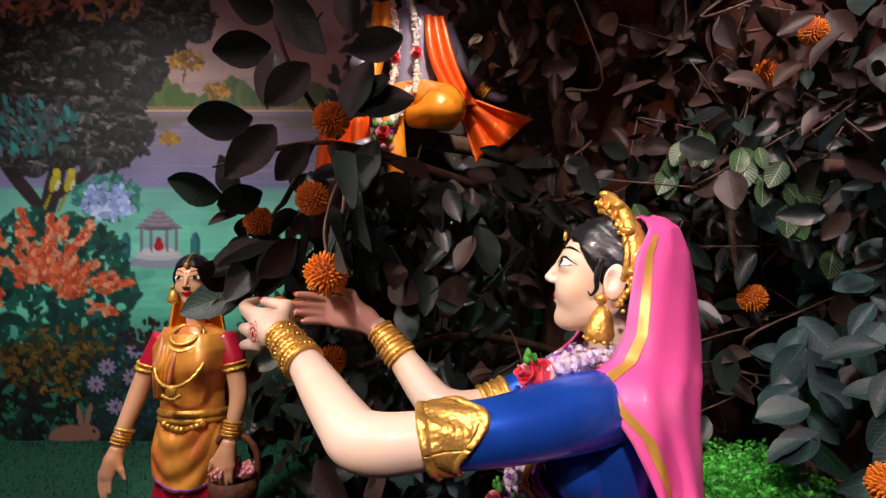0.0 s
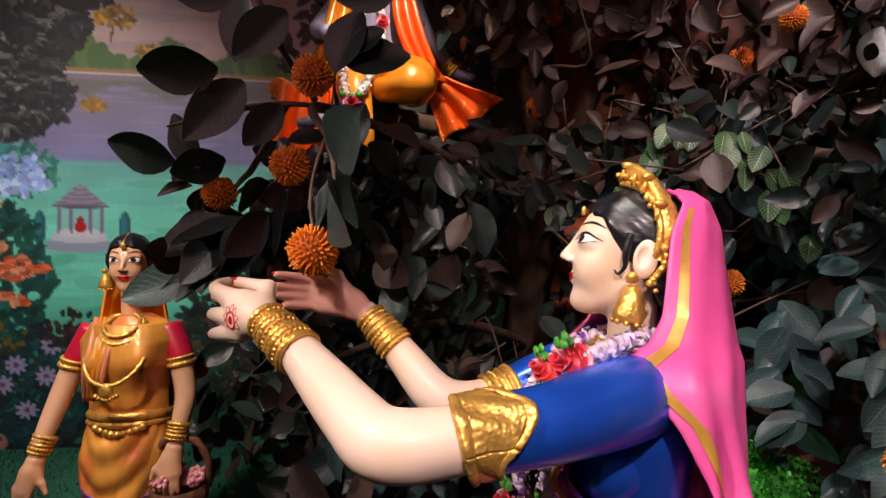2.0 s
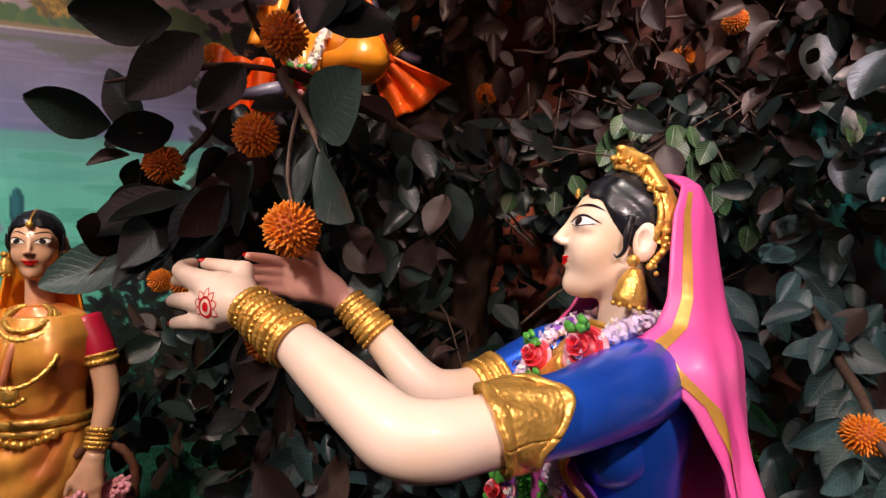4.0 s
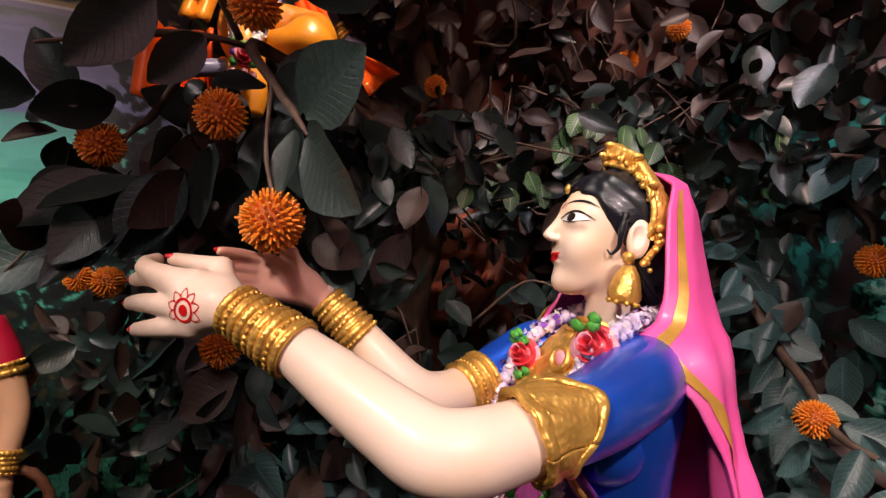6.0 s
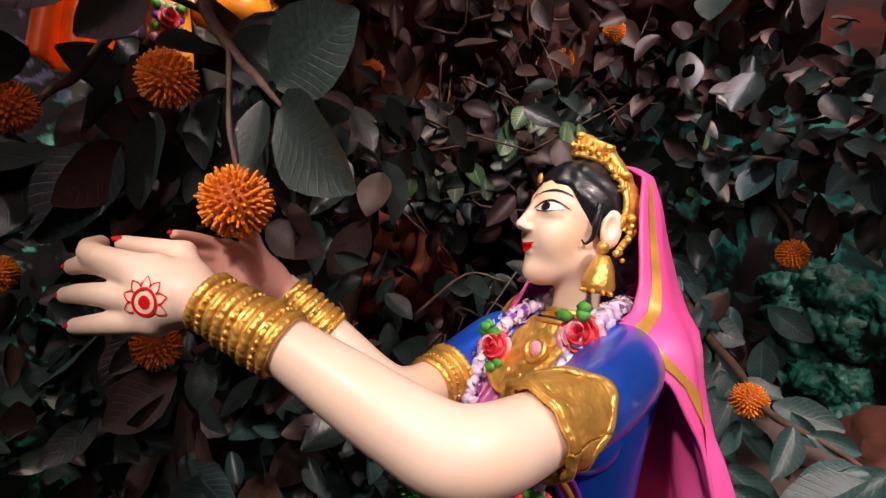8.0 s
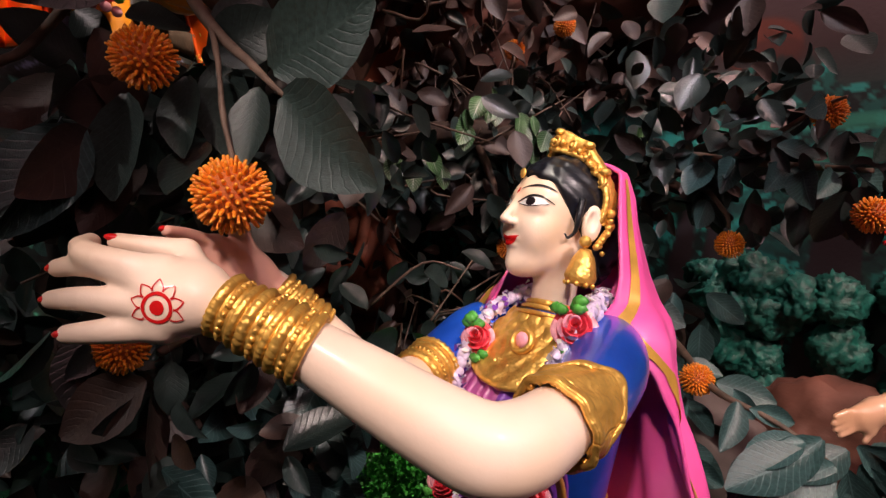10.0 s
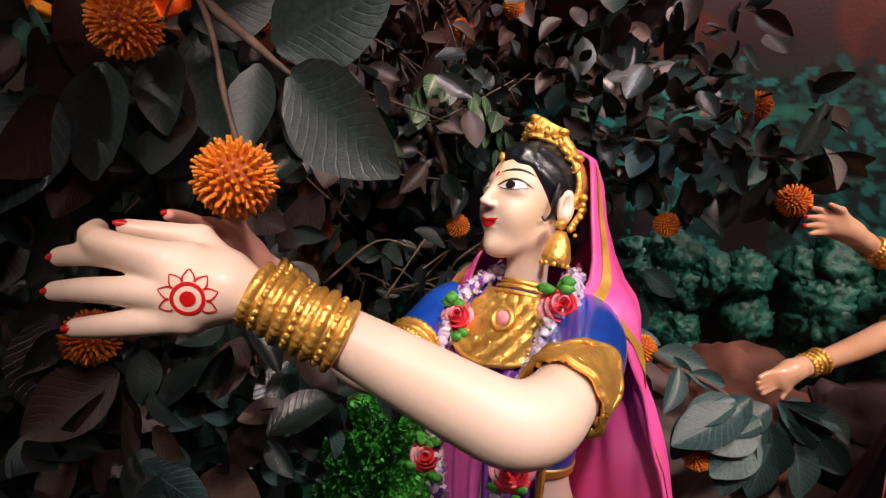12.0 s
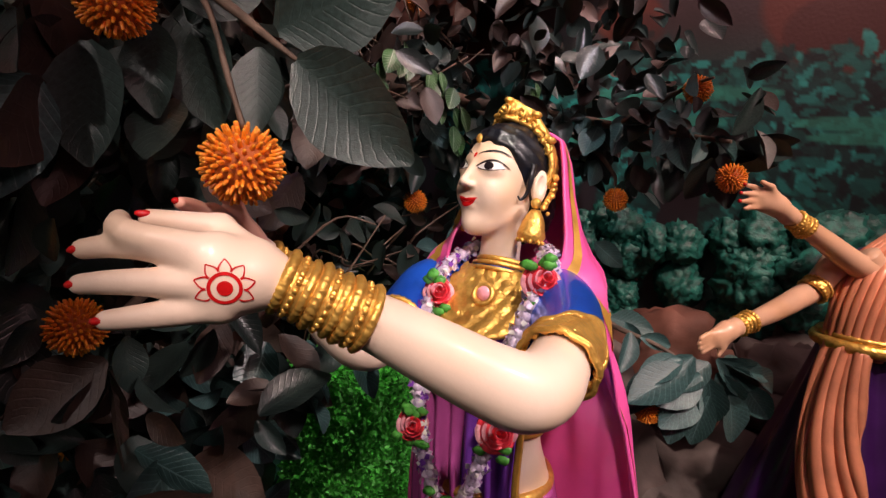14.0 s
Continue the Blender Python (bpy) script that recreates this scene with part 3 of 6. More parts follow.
def rose(sc, c, r, key="rose", way=(-1, -0.6, 0.5)):
    q = Vector(way).to_track_quat("Z", "Y").to_matrix().to_4x4()
    m = Matrix.Translation(c) @ q
    rng = random.Random(int(abs(c[0]) * 1e4 + abs(c[2]) * 1e3))
    sc.add(ball((0, 0, -0.3 * r), r * 0.8, 12, (1, 1, 0.7)), key, m)
    for lay in range(4):
        rr = r * (0.95 - 0.23 * lay)
        n = 6 - lay
        for i in range(n):
            a0 = 6.2832 * i / n + lay * 0.5 + rng.random() * 0.3

            def fn(u, v, a0=a0, rr=rr, n=n, lay=lay):
                a = a0 + (u - 0.5) * 6.2832 / n * 1.35
                q2 = rr * (0.55 + 0.5 * v) * (1 - 0.1 * (2 * u - 1) ** 2)
                return (q2 * math.cos(a), q2 * math.sin(a), r * (-0.45 + 0.26 * lay + (0.55 + 0.1 * lay) * v * (1 - 0.35 * (2 * u - 1) ** 2)) - 0.12 * r * v * v * (3 - lay))
            sc.add(sheet(fn, 6, 4, 0.0016), "rosepink" if (i + lay) % 3 == 0 else key, m)


def blossoms(sc, path, r, step, keys, seed):
    rng = random.Random(seed)
    S = smoothline(path, 24)
    last = None
    for p in S:
        if last is not None and np.linalg.norm(p - last) < step:
            continue
        last = p
        for _ in range(16):
            o = np.array([rng.gauss(0, 1) for _ in range(3)])
            o /= np.linalg.norm(o) + 1e-6
            t = np.cross(o, [rng.gauss(0, 1) for _ in range(3)])
            t /= np.linalg.norm(t) + 1e-6
            w, q, s = np.cross(o, t), p + o * r * rng.uniform(0.5, 1.0), r * rng.uniform(0.45, 0.75)
            V = [q - t * s * 0.7, q + w * s * 0.6 + o * s * 0.1, q + t * s * 0.5 + o * s * 0.55, q - w * s * 0.6 + o * s * 0.1, q + o * s * 0.35]
            sc.add((np.array(V), [(0, 1, 4), (1, 2, 4), (2, 3, 4), (3, 0, 4)]), rng.choice(keys))
        sc.add(ball(p, r * 0.7, 8), keys[0])


def big_statue():
    sc = Sculpt()
    hm = Matrix.Translation((0.339, 1.104, 1.444)) @ pose(0, 0, 0, 0, -9, 160) @ Matrix.Scale(1.07, 4)
    for key, vf in HEAD:
        sc.add(vf, key, hm)
    head_jewels(sc, hm)
    # left arm: blue sleeve, bare arm, cupped hand
    sleeve = [(0.36, 1.0, 1.205, 0.058), (0.285, 0.945, 1.212, 0.068), (0.205, 0.9, 1.21, 0.066), (0.1, 0.862, 1.2, 0.057), (0.0, 0.846, 1.193, 0.053)]
    sc.add(tube(sleeve, 28, 8), "blue")
    arm = [(0.03, 0.85, 1.195, 0.046), (-0.04, 0.84, 1.19, 0.047), (-0.1, 0.838, 1.186, 0.05), (-0.14, 0.853, 1.189, 0.05), (-0.172, 0.889, 1.208, 0.046), (-0.215, 0.94, 1.241, 0.041), (-0.26, 0.995, 1.276, 0.034), (-0.3, 1.037, 1.303, 0.0295), (-0.335, 1.07, 1.322, 0.028)]
    sc.add(tube(arm, 28, 8), "skin")
    wrist = [(-0.31, 1.047, 1.31), (-0.352, 1.085, 1.328)]
    kn = [(-0.378, 1.112, 1.356), (-0.388, 1.108, 1.338), (-0.388, 1.106, 1.317), (-0.379, 1.104, 1.297)]
    fi = [((-0.472, 1.152, 1.37), (-0.43, 1.195, 1.38)), ((-0.43, 1.14, 1.37), (-0.456, 1.212, 1.35)), ((-0.438, 1.136, 1.33), (-0.462, 1.207, 1.316)), ((-0.424, 1.126, 1.293), (-0.452, 1.181, 1.282))]
    th = [(-0.342, 1.1, 1.345), (-0.345, 1.15, 1.372), (-0.406, 1.184, 1.381)]
    hand = hand_solid(wrist, kn, fi, th, 0.022, 0.0132)
    sc.add(nets(hand, (-0.5, 1.0, 1.24), (-0.28, 1.25, 1.42), 0.003), "skin")
    for (a, b) in fi[1:]:
        nail(sc, a, b, (-1, -0.7, 0.3))
    nail(sc, th[1], th[2], (-0.2, -0.7, 0.8))
    # red flower drawn on the back of the hand
    way, e1, e2 = np.array((0.6, 0.8, -0.05)), np.array((0.8, -0.6, 0.0)), np.array((0.02, 0.04, 1.0))
    c = np.array((-0.391, 1.085, 1.322)) - way * 0.05

    def polar(r0, r1):
        def fn(u, v):
            a = u * 6.2832
            r = r0(a) + (r1(a) - r0(a)) * v
            return c + e1 * r * math.cos(a) + e2 * r * math.sin(a)
        V, F = sheet(fn, 64, 2)
        sc.add((onto(hand, V, way, 0.0008), F), "red")
    polar(lambda a: 0.0, lambda a: 0.0075)
    polar(lambda a: 0.013, lambda a: 0.0165)
    # pointed lotus petals over the upper part of the circle
    for k in range(7):
        a0 = radians(-22 + 224 * k / 6)
        for side in (1, -1):
            def edge(u, v, a0=a0, side=side):
                r = 0.0165 + 0.0125 * u
                w = 0.0062 * math.sin(math.pi * min(1, 0.32 + 0.68 * u)) * (1 - 0.25 * u) + 0.0017 * (v - 0.5)
                return c + e1 * (r * math.cos(a0) - side * w * math.sin(a0)) + e2 * (r * math.sin(a0) + side * w * math.cos(a0))
            V, F = sheet(edge, 10, 1)
            sc.add((onto(hand, V, way, 0.0008), F if side < 0 else [q[::-1] for q in F]), "red")
    bangles(sc, (-0.33, 1.067, 1.322), (-0.268, 1.001, 1.281), 0.0305, 0.0365, 9, 0.0058)
    # pointed gold armlet
    a0, a1 = np.array((-0.04, 0.84, 1.19)), np.array((0.1, 0.864, 1.2))
    ax = (a1 - a0) / np.linalg.norm(a1 - a0)
    e = np.cross(ax, (0, 0, 1.0))
    e /= np.linalg.norm(e)
    g = np.cross(e, ax)

    def cuff(u, v):
        a = u * 6.2832
        tip = 0.04 + 0.072 * max(0, math.cos(a - 0.7)) ** 3
        L = -0.004 + 0.02 * (1 - math.cos(a - 0.7)) + tip * v
        edge = 0.005 * (1 if v < 0.12 or v > 0.9 else 0)
        r = 0.0535 + edge * 0.6 + 0.0016 * math.sin(a * 9 + v * 8) + 0.006 * v * max(0, math.cos(a - 0.7))
        return a0 + ax * L + r * (math.cos(a) * e + math.sin(a) * g)
    for v0 in (0.02, 0.3, 0.98):
        sc.add(tube([(*cuff(q / 48, v0), 0.0042) for q in range(49)], 8, 2, 1, True, lambda s, w: 1 + 0.25 * math.sin(s * 300)), "gold")
    for k in (1, 2, 3):
        sc.add(tube([(*cuff(0.111 + 0.034 * k * math.cos(q / 24 * 6.2832), 0.62 + 0.1 * k * math.sin(q / 24 * 6.2832)), 0.0038) for q in range(25)], 8, 2), "gold")
    for k in range(16):
        sc.add(ball(cuff(k / 16, 0.16), 0.0075, 8, (0.9, 1, 1)), "gold")
    sc.add(sheet(cuff, 96, 28, 0.006), "gold")
    # right arm and open hand
    sc.add(tube([(0.36, 1.18, 1.19, 0.06), (0.3, 1.235, 1.19, 0.066), (0.22, 1.24, 1.165, 0.058), (0.15, 1.23, 1.142, 0.05)], 24, 8), "blue")
    sc.add(tube([(0.2, 1.238, 1.155, 0.047), (0.1, 1.22, 1.128, 0.046), (0.03, 1.208, 1.125, 0.047), (-0.02, 1.212, 1.147, 0.045), (-0.075, 1.242, 1.208, 0.038), (-0.13, 1.277, 1.275, 0.03), (-0.17, 1.29, 1.31, 0.027)], 24, 8), "skin")
    w2 = [(-0.15, 1.283, 1.293), (-0.195, 1.292, 1.325)]
    k2 = [(-0.262, 1.275, 1.372), (-0.267, 1.276, 1.355), (-0.265, 1.278, 1.337), (-0.257, 1.282, 1.32)]
    f2 = [((-0.305, 1.258, 1.388), (-0.343, 1.225, 1.393)), ((-0.312, 1.258, 1.367), (-0.352, 1.225, 1.37)), ((-0.308, 1.26, 1.347), (-0.346, 1.228, 1.35)), ((-0.298, 1.264, 1.328), (-0.33, 1.235, 1.328))]
    t2 = [(-0.2, 1.28, 1.345), (-0.225, 1.275, 1.39), (-0.268, 1.262, 1.408)]
    sc.add(nets(hand_solid(w2, k2, f2, t2, 0.02, 0.0095), (-0.38, 1.19, 1.26), (-0.12, 1.34, 1.44), 0.0032), "palm")
    for (a, b) in f2:
        nail(sc, a, b, (0.2, 1, 0.3))
    nail(sc, t2[1], t2[2], (-0.1, 0.4, 1))
    bangles(sc, (-0.155, 1.286, 1.298), (-0.1, 1.256, 1.238), 0.029, 0.036, 8, 0.0056)
    bangles(sc, (0.1, 1.22, 1.128), (0.15, 1.23, 1.142), 0.05, 0.053, 4, 0.006)
    # body: blouse, waist, skirt
    sc.add(loft([(0.9, 0.345, 1.075, 0.082, 0.118), (0.96, 0.335, 1.075, 0.095, 0.13), (1.06, 0.325, 1.075, 0.108, 0.15), (1.15, 0.33, 1.075, 0.1, 0.165), (1.205, 0.34, 1.078, 0.082, 0.15), (1.24, 0.348, 1.08, 0.065, 0.1), (1.262, 0.352, 1.08, 0.055, 0.06)]), "blue")
    for y in (1.0, 1.15):
        sc.add(ball((0.265, y, 1.08), 0.072, 20, (0.95, 1, 0.95)), "blue")
    sc.add(loft([(0.74, 0.36, 1.075, 0.115, 0.15), (0.82, 0.355, 1.075, 0.09, 0.125), (0.87, 0.35, 1.075, 0.08, 0.112), (0.93, 0.342, 1.075, 0.083, 0.116)]), "skin")
    sc.add(loft([(0.895, 0.345, 1.075, 0.085, 0.121), (0.915, 0.342, 1.075, 0.09, 0.125)], 40, 4), "stripe")
    sc.add(loft([(0.1, 0.37, 1.08, 0.27, 0.27), (0.3, 0.37, 1.08, 0.22, 0.23), (0.6, 0.37, 1.078, 0.155, 0.19), (0.72, 0.362, 1.076, 0.125, 0.16), (0.765, 0.36, 1.075, 0.116, 0.15)], 90, 6, 11, 0.045), "mauve")
    sc.add(ring((0.36, 1.075, 0.765), (0, 0, 1), 0.135, 0.013, 60, 30), "gold")
    # cloth across the breast and hanging in front
    for k, (y0, y1, key, zt, zb) in enumerate(((0.95, 1.08, "purple", 1.2, 0.5), (1.08, 1.2, "mauve", 1.19, 0.48))):
        def drape(u, v, y0=y0, y1=y1, zt=zt, zb=zb, k=k):
            y = y0 + (y1 - y0) * u
            z = zt + (zb - zt) * v
            bust = 0.075 * math.exp(-((z - 1.08) / 0.07) ** 2)
            x = 0.235 - bust + 0.25 * (y - 1.075) ** 2 + 0.012 * math.sin(u * 19 + v * 3 + k) - 0.02 * v
            return (x, y + 0.02 * math.sin(v * 4), z)
        sc.add(sheet(drape, 20, 34, 0.007), key)

    def hem(u, v):
        z = 1.2 - 0.7 * v
        return (0.225 - 0.075 * math.exp(-((z - 1.08) / 0.07) ** 2) - 0.02 * v + 0.004 * math.sin(v * 20), 0.94 + 0.014 * u + 0.02 * math.sin(v * 4), z)
    sc.add(sheet(hem, 3, 34, 0.008), "stripe")
    # gold breast ornament and necklaces

    def bib(u, v):
        a = (u - 0.5) * 1.9
        z = 1.255 - 0.125 * v * (1 - 0.35 * (2 * u - 1) ** 2)
        r = 0.062 + 0.075 * v
        return (0.335 - (r + 0.03 * v) * math.cos(a) - 0.004 * math.sin(v * 20) * math.sin(u * 40), 1.08 - (r + 0.02) * math.sin(a), z)
    sc.add(sheet(bib, 44, 18, 0.01), "gold")
    for row in range(5):
        for col in range(9 + 2 * row):
            q = np.array(bib((col + 0.5) / (9 + 2 * row), 0.15 + 0.19 * row))
            sc.add(ball(q + (-0.003, 0, 0), 0.0065 if (row + col) % 2 else 0.009, 8, (0.8, 1, 1.2)), "gold")
    for r, z, t in ((0.058, 1.262, 0.005), (0.068, 1.25, 0.0045), (0.08, 1.236, 0.004)):
        sc.add(ring((0.337, 1.08, z), (0.35, 0, 1), r, t, 44, 40), "gold")
    sc.add(ball((0.222, 1.07, 1.215), 0.02, 12, (0.6, 1, 0.9)), "rosepink")
    sc.add(ring((0.215, 1.07, 1.215), (1, 0, -0.5), 0.02, 0.006, 24, 12), "gold")
    # flower garland
    left = [(0.37, 1.0, 1.295), (0.29, 0.965, 1.3), (0.22, 0.94, 1.29), (0.165, 0.94, 1.255), (0.15, 0.96, 1.19), (0.15, 0.985, 1.1), (0.155, 1.0, 1.0), (0.155, 1.02, 0.9), (0.15, 1.05, 0.8), (0.15, 1.085, 0.76)]
    right = [(0.36, 1.16, 1.29), (0.28, 1.18, 1.26), (0.215, 1.18, 1.215), (0.17, 1.18, 1.15), (0.15, 1.175, 1.08), (0.15, 1.165, 0.98), (0.15, 1.14, 0.86), (0.15, 1.1, 0.77)]
    blossoms(sc, left, 0.02, 0.016, ("lilac", "lilac", "white", "lilac"), 5)
    blossoms(sc, right, 0.02, 0.016, ("lilac", "lilac", "purple", "white"), 6)
    rng = random.Random(8)
    for c, r in (((0.165, 0.935, 1.27), 0.038), ((0.2, 1.165, 1.205), 0.034), ((0.14, 0.985, 0.975), 0.042), ((0.13, 1.165, 0.94), 0.034), ((0.135, 1.09, 0.77), 0.036)):
        rose(sc, c, r)
        for s in (1, -1):
            for _ in range(5):
                sc.add(ball((c[0] - 0.004 + rng.uniform(-0.012, 0.012), c[1] + rng.uniform(-0.03, 0.03), c[2] + s * (r - 0.002) + rng.uniform(-0.01, 0.01)), 0.011, 8, (0.5, 1.3, 0.8), 0.3, rng), "leafgreen")
    # pink veil over head and back

    def cross(s):
        """Horizontal outline of the hanging veil at height s from 0 (crown) to 1 (hem)."""
        rows = [(0.0, 1.568, 0.425, 1.082, 0.012, 0.015, 170), (0.03, 1.562, 0.418, 1.08, 0.04, 0.05, 112), (0.08, 1.542, 0.408, 1.078, 0.072, 0.084, 101), (0.16, 1.49, 0.395, 1.075, 0.106, 0.104, 108), (0.25, 1.42, 0.388, 1.072, 0.12, 0.118, 110), (0.34, 1.345, 0.388, 1.07, 0.121, 0.142, 119), (0.4, 1.3, 0.382, 1.07, 0.124, 0.168, 130), (0.45, 1.27, 0.37, 1.07, 0.13, 0.198, 146), (0.485, 1.24, 0.36, 1.07, 0.128, 0.214, 138), (0.53, 1.19, 0.36, 1.065, 0.12, 0.217, 115), (0.6, 1.1, 0.362, 1.055, 0.118, 0.22, 98), (0.75, 0.95, 0.36, 1.03, 0.125, 0.25, 90), (1.0, 0.4, 0.37, 0.98, 0.16, 0.32, 82)]
        T = [r[0] for r in rows]
        return [float(np.interp(s, T, [r[i] for r in rows])) for i in range(1, 7)]

    def hang(u, v, out=0.0):
        z, cx, cy, rx, ry, half = cross(v)
        a = radians((2 * u - 1) * half)
        w = 1 + (0.055 * math.sin(a * 7 + v * 4) + 0.035 * math.sin(a * 15 - v * 9)) * min(1, max(0, v - 0.38) * 4) + 0.012 * math.sin(a * 11 + v * 22) + 0.03 * math.exp(-((a - 0.1) / 0.12) ** 2 - ((v - 0.08) / 0.05) ** 2)
        return (cx + (rx * w + out) * math.cos(a), cy + (ry * w + out) * math.sin(a), z + 0.01 * math.cos(a * 2) * max(0, 0.3 - v))
    vs = np.concatenate([np.linspace(0, 0.1, 8)[:-1], np.linspace(0.1, 1, 64)])
    sc.add(sheet(lambda u, v: hang(u, float(np.interp(v, np.linspace(0, 1, len(vs)), vs))), 72, 78, -0.006), "pink")
    for u0, u1, key in ((0.04, 0.075, "stripe"), (0.925, 0.96, "stripe")):
        sc.add(sheet(lambda u, v: hang(u0 + (u1 - u0) * u, 0.1 + 0.9 * v, 0.0028), 4, 90), key)
    return sc.build("garlanded_statue", "painted female statue in pink veil and cobalt blouse reaching for fruit", "statue")


big_statue()


# ---------- the smaller statues ----------
def small_statue_girl():
    sc = Sculpt()
    hm = Matrix.Translation((-0.955, 1.985, 1.385)) @ pose(0, 0, 0, 0, 2, -82) @ Matrix.Scale(0.8, 4)
    for key, vf in SMALL_HEAD:
        sc.add(vf, "tan" if key == "skin" else key, hm)
    head_jewels(sc, hm, False)
    X, Y = -0.95, 2.0
    sc.add(loft([(0.62, X, Y, 0.15, 0.1), (0.75, X, Y, 0.15, 0.1), (0.87, X, Y, 0.115, 0.08), (0.95, X, Y, 0.11, 0.078), (1.05, X, Y - 0.01, 0.135, 0.09), (1.13, X, Y, 0.14, 0.08), (1.18, X, Y, 0.115, 0.062), (1.21, X, Y, 0.06, 0.045)], 60, 6, 13, 0.02), "peach")
    sc.add(loft([(0.16, X, Y, 0.2, 0.17), (0.4, X, Y, 0.17, 0.13), (0.66, X, Y, 0.14, 0.092)], 70, 6, 12, 0.05), "crimson")
    for s in (1, -1):
        sc.add(ball((X + s * 0.06, Y - 0.06, 1.07), 0.055, 16), "peach")
    # sari cloth over the front, hanging in soft swags to a violet-edged hem
    def front(u, v):
        t = 2 * u - 1
        z = 1.185 - (0.57 - 0.07 * t * t) * v
        a = radians(-90 + 78 * t)
        rx = float(np.interp(z, (0.6, 0.75, 0.88, 0.97, 1.06, 1.13, 1.19), (0.132, 0.14, 0.108, 0.106, 0.128, 0.135, 0.1)))
        swag = 0.0065 * math.sin(66 * z - 17 * (t + 0.25) ** 2 + 2 * t) * min(1, max(0, (0.87 - z) / 0.05)) + (0.004 * math.sin(13 * t + 7 * z) + 0.002 * math.sin(29 * t - 12 * z)) * (1 if z < 0.9 else 0.45)
        bust = 0.05 * math.exp(-((z - 1.07) / 0.06) ** 2) * (math.exp(-((t - 0.45) / 0.33) ** 2) + math.exp(-((t + 0.45) / 0.33) ** 2))
        return (X + (rx + 0.012) * math.cos(a), Y + (rx * 0.72 + 0.012 + swag + bust) * math.sin(a), z)
    sc.add(sheet(front, 60, 70, 0.007), "peach")
    for s in (1, -1):
        sc.add(tube([(*(np.array(front(0.5 + 0.49 * s, q / 24)) + (0, -0.004, 0)), 0.005) for q in range(25)], 6, 1), "purple")
    sc.add(tube([(*(np.array(front(q / 40, 0.985)) + (0, -0.004, 0)), 0.006) for q in range(41)], 6, 1), "purple")
    # pleats thrown over one shoulder
    for i in range(5):
        o = 0.014 * i
        sc.add(tube([(X - 0.1 + o, Y - 0.03, 1.2, 0.008), (X - 0.075 + o, Y - 0.11, 1.13, 0.01), (X - 0.085 + o, Y - 0.13, 1.05, 0.009), (X - 0.1 + o * 0.8, Y - 0.1, 0.95, 0.006)], 8, 6), ("peachpink", "peach", "saffron", "peach", "peachpink")[i])
    sc.add(ring((X, Y, 0.885), (0, 0.1, 1), 0.122, 0.013, 50, 24, 0.86), "gold")
    sc.add(ring((X, Y, 0.86), (0, 0.1, 1), 0.126, 0.009, 50, 36, 0.86), "gold")
    for i in range(9):
        sc.add(ball((X - 0.07 + i * 0.0175, Y - 0.108 + 0.012 * abs(i - 4) / 4, 0.86 - 0.018 * math.sin(i / 8 * math.pi)), 0.013, 8), "gold")
    # arms, sleeves, bracelets
    for pts, key in (([(-1.065, 2.0, 1.165, 0.046), (-1.1, 1.99, 1.09, 0.044), (-1.125, 1.98, 1.04, 0.04)], "crimson"), ([(-0.84, 2.0, 1.165, 0.046), (-0.8, 1.98, 1.09, 0.044), (-0.785, 1.97, 1.045, 0.04)], "crimson"),
                     ([(-1.12, 1.98, 1.05, 0.035), (-1.155, 1.96, 0.94, 0.033), (-1.185, 1.92, 0.82, 0.026), (-1.197, 1.91, 0.755, 0.022)], "tan"), ([(-0.787, 1.97, 1.05, 0.035), (-0.765, 1.95, 0.95, 0.033), (-0.775, 1.92, 0.85, 0.026), (-0.785, 1.91, 0.78, 0.022)], "tan")):
        sc.add(tube(pts, 16, 6), key)
    for c, ax2 in (((-1.123, 1.98, 1.045), (0.3, 0, 1)), ((-0.787, 1.97, 1.05), (-0.2, 0, 1))):
        bangles(sc, c, np.array(c) + np.array(ax2) * 0.02, 0.038, 0.038, 2, 0.007, 10)
    bangles(sc, (-1.18, 1.93, 0.83), (-1.192, 1.915, 0.785), 0.029, 0.027, 5, 0.006, 10)
    bangles(sc, (-0.775, 1.925, 0.86), (-0.782, 1.913, 0.815), 0.029, 0.027, 5, 0.006, 10)
    h1 = hand_solid([(-1.197, 1.91, 0.76), (-1.205, 1.9, 0.73)], [(-1.235, 1.89, 0.69), (-1.225, 1.885, 0.68), (-1.212, 1.882, 0.678), (-1.2, 1.882, 0.682)],
                    [((-1.24, 1.875, 0.66), (-1.23, 1.87, 0.63)), ((-1.23, 1.87, 0.645), (-1.22, 1.862, 0.612)), ((-1.215, 1.868, 0.645), (-1.205, 1.86, 0.612)), ((-1.198, 1.87, 0.655), (-1.192, 1.862, 0.628))], [(-1.19, 1.9, 0.735), (-1.165, 1.885, 0.7), (-1.15, 1.88, 0.67)], 0.017, 0.008)
    sc.add(nets(h1, (-1.28, 1.83, 0.59), (-1.12, 1.95, 0.8), 0.004), "tan")
    h2 = hand_solid([(-0.785, 1.91, 0.785), (-0.79, 1.905, 0.755)], [(-0.815, 1.89, 0.72), (-0.8, 1.885, 0.712), (-0.785, 1.885, 0.71), (-0.77, 1.888, 0.715)],
                    [((-0.825, 1.875, 0.69), (-0.82, 1.885, 0.66)), ((-0.805, 1.87, 0.675), (-0.8, 1.88, 0.645)), ((-0.785, 1.87, 0.672), (-0.78, 1.88, 0.642)), ((-0.768, 1.875, 0.68), (-0.765, 1.885, 0.655))], [(-0.805, 1.9, 0.765), (-0.835, 1.885, 0.73), (-0.845, 1.88, 0.7)], 0.017, 0.008)
    sc.add(nets(h2, (-0.88, 1.83, 0.61), (-0.72, 1.95, 0.82), 0.004), "tan")
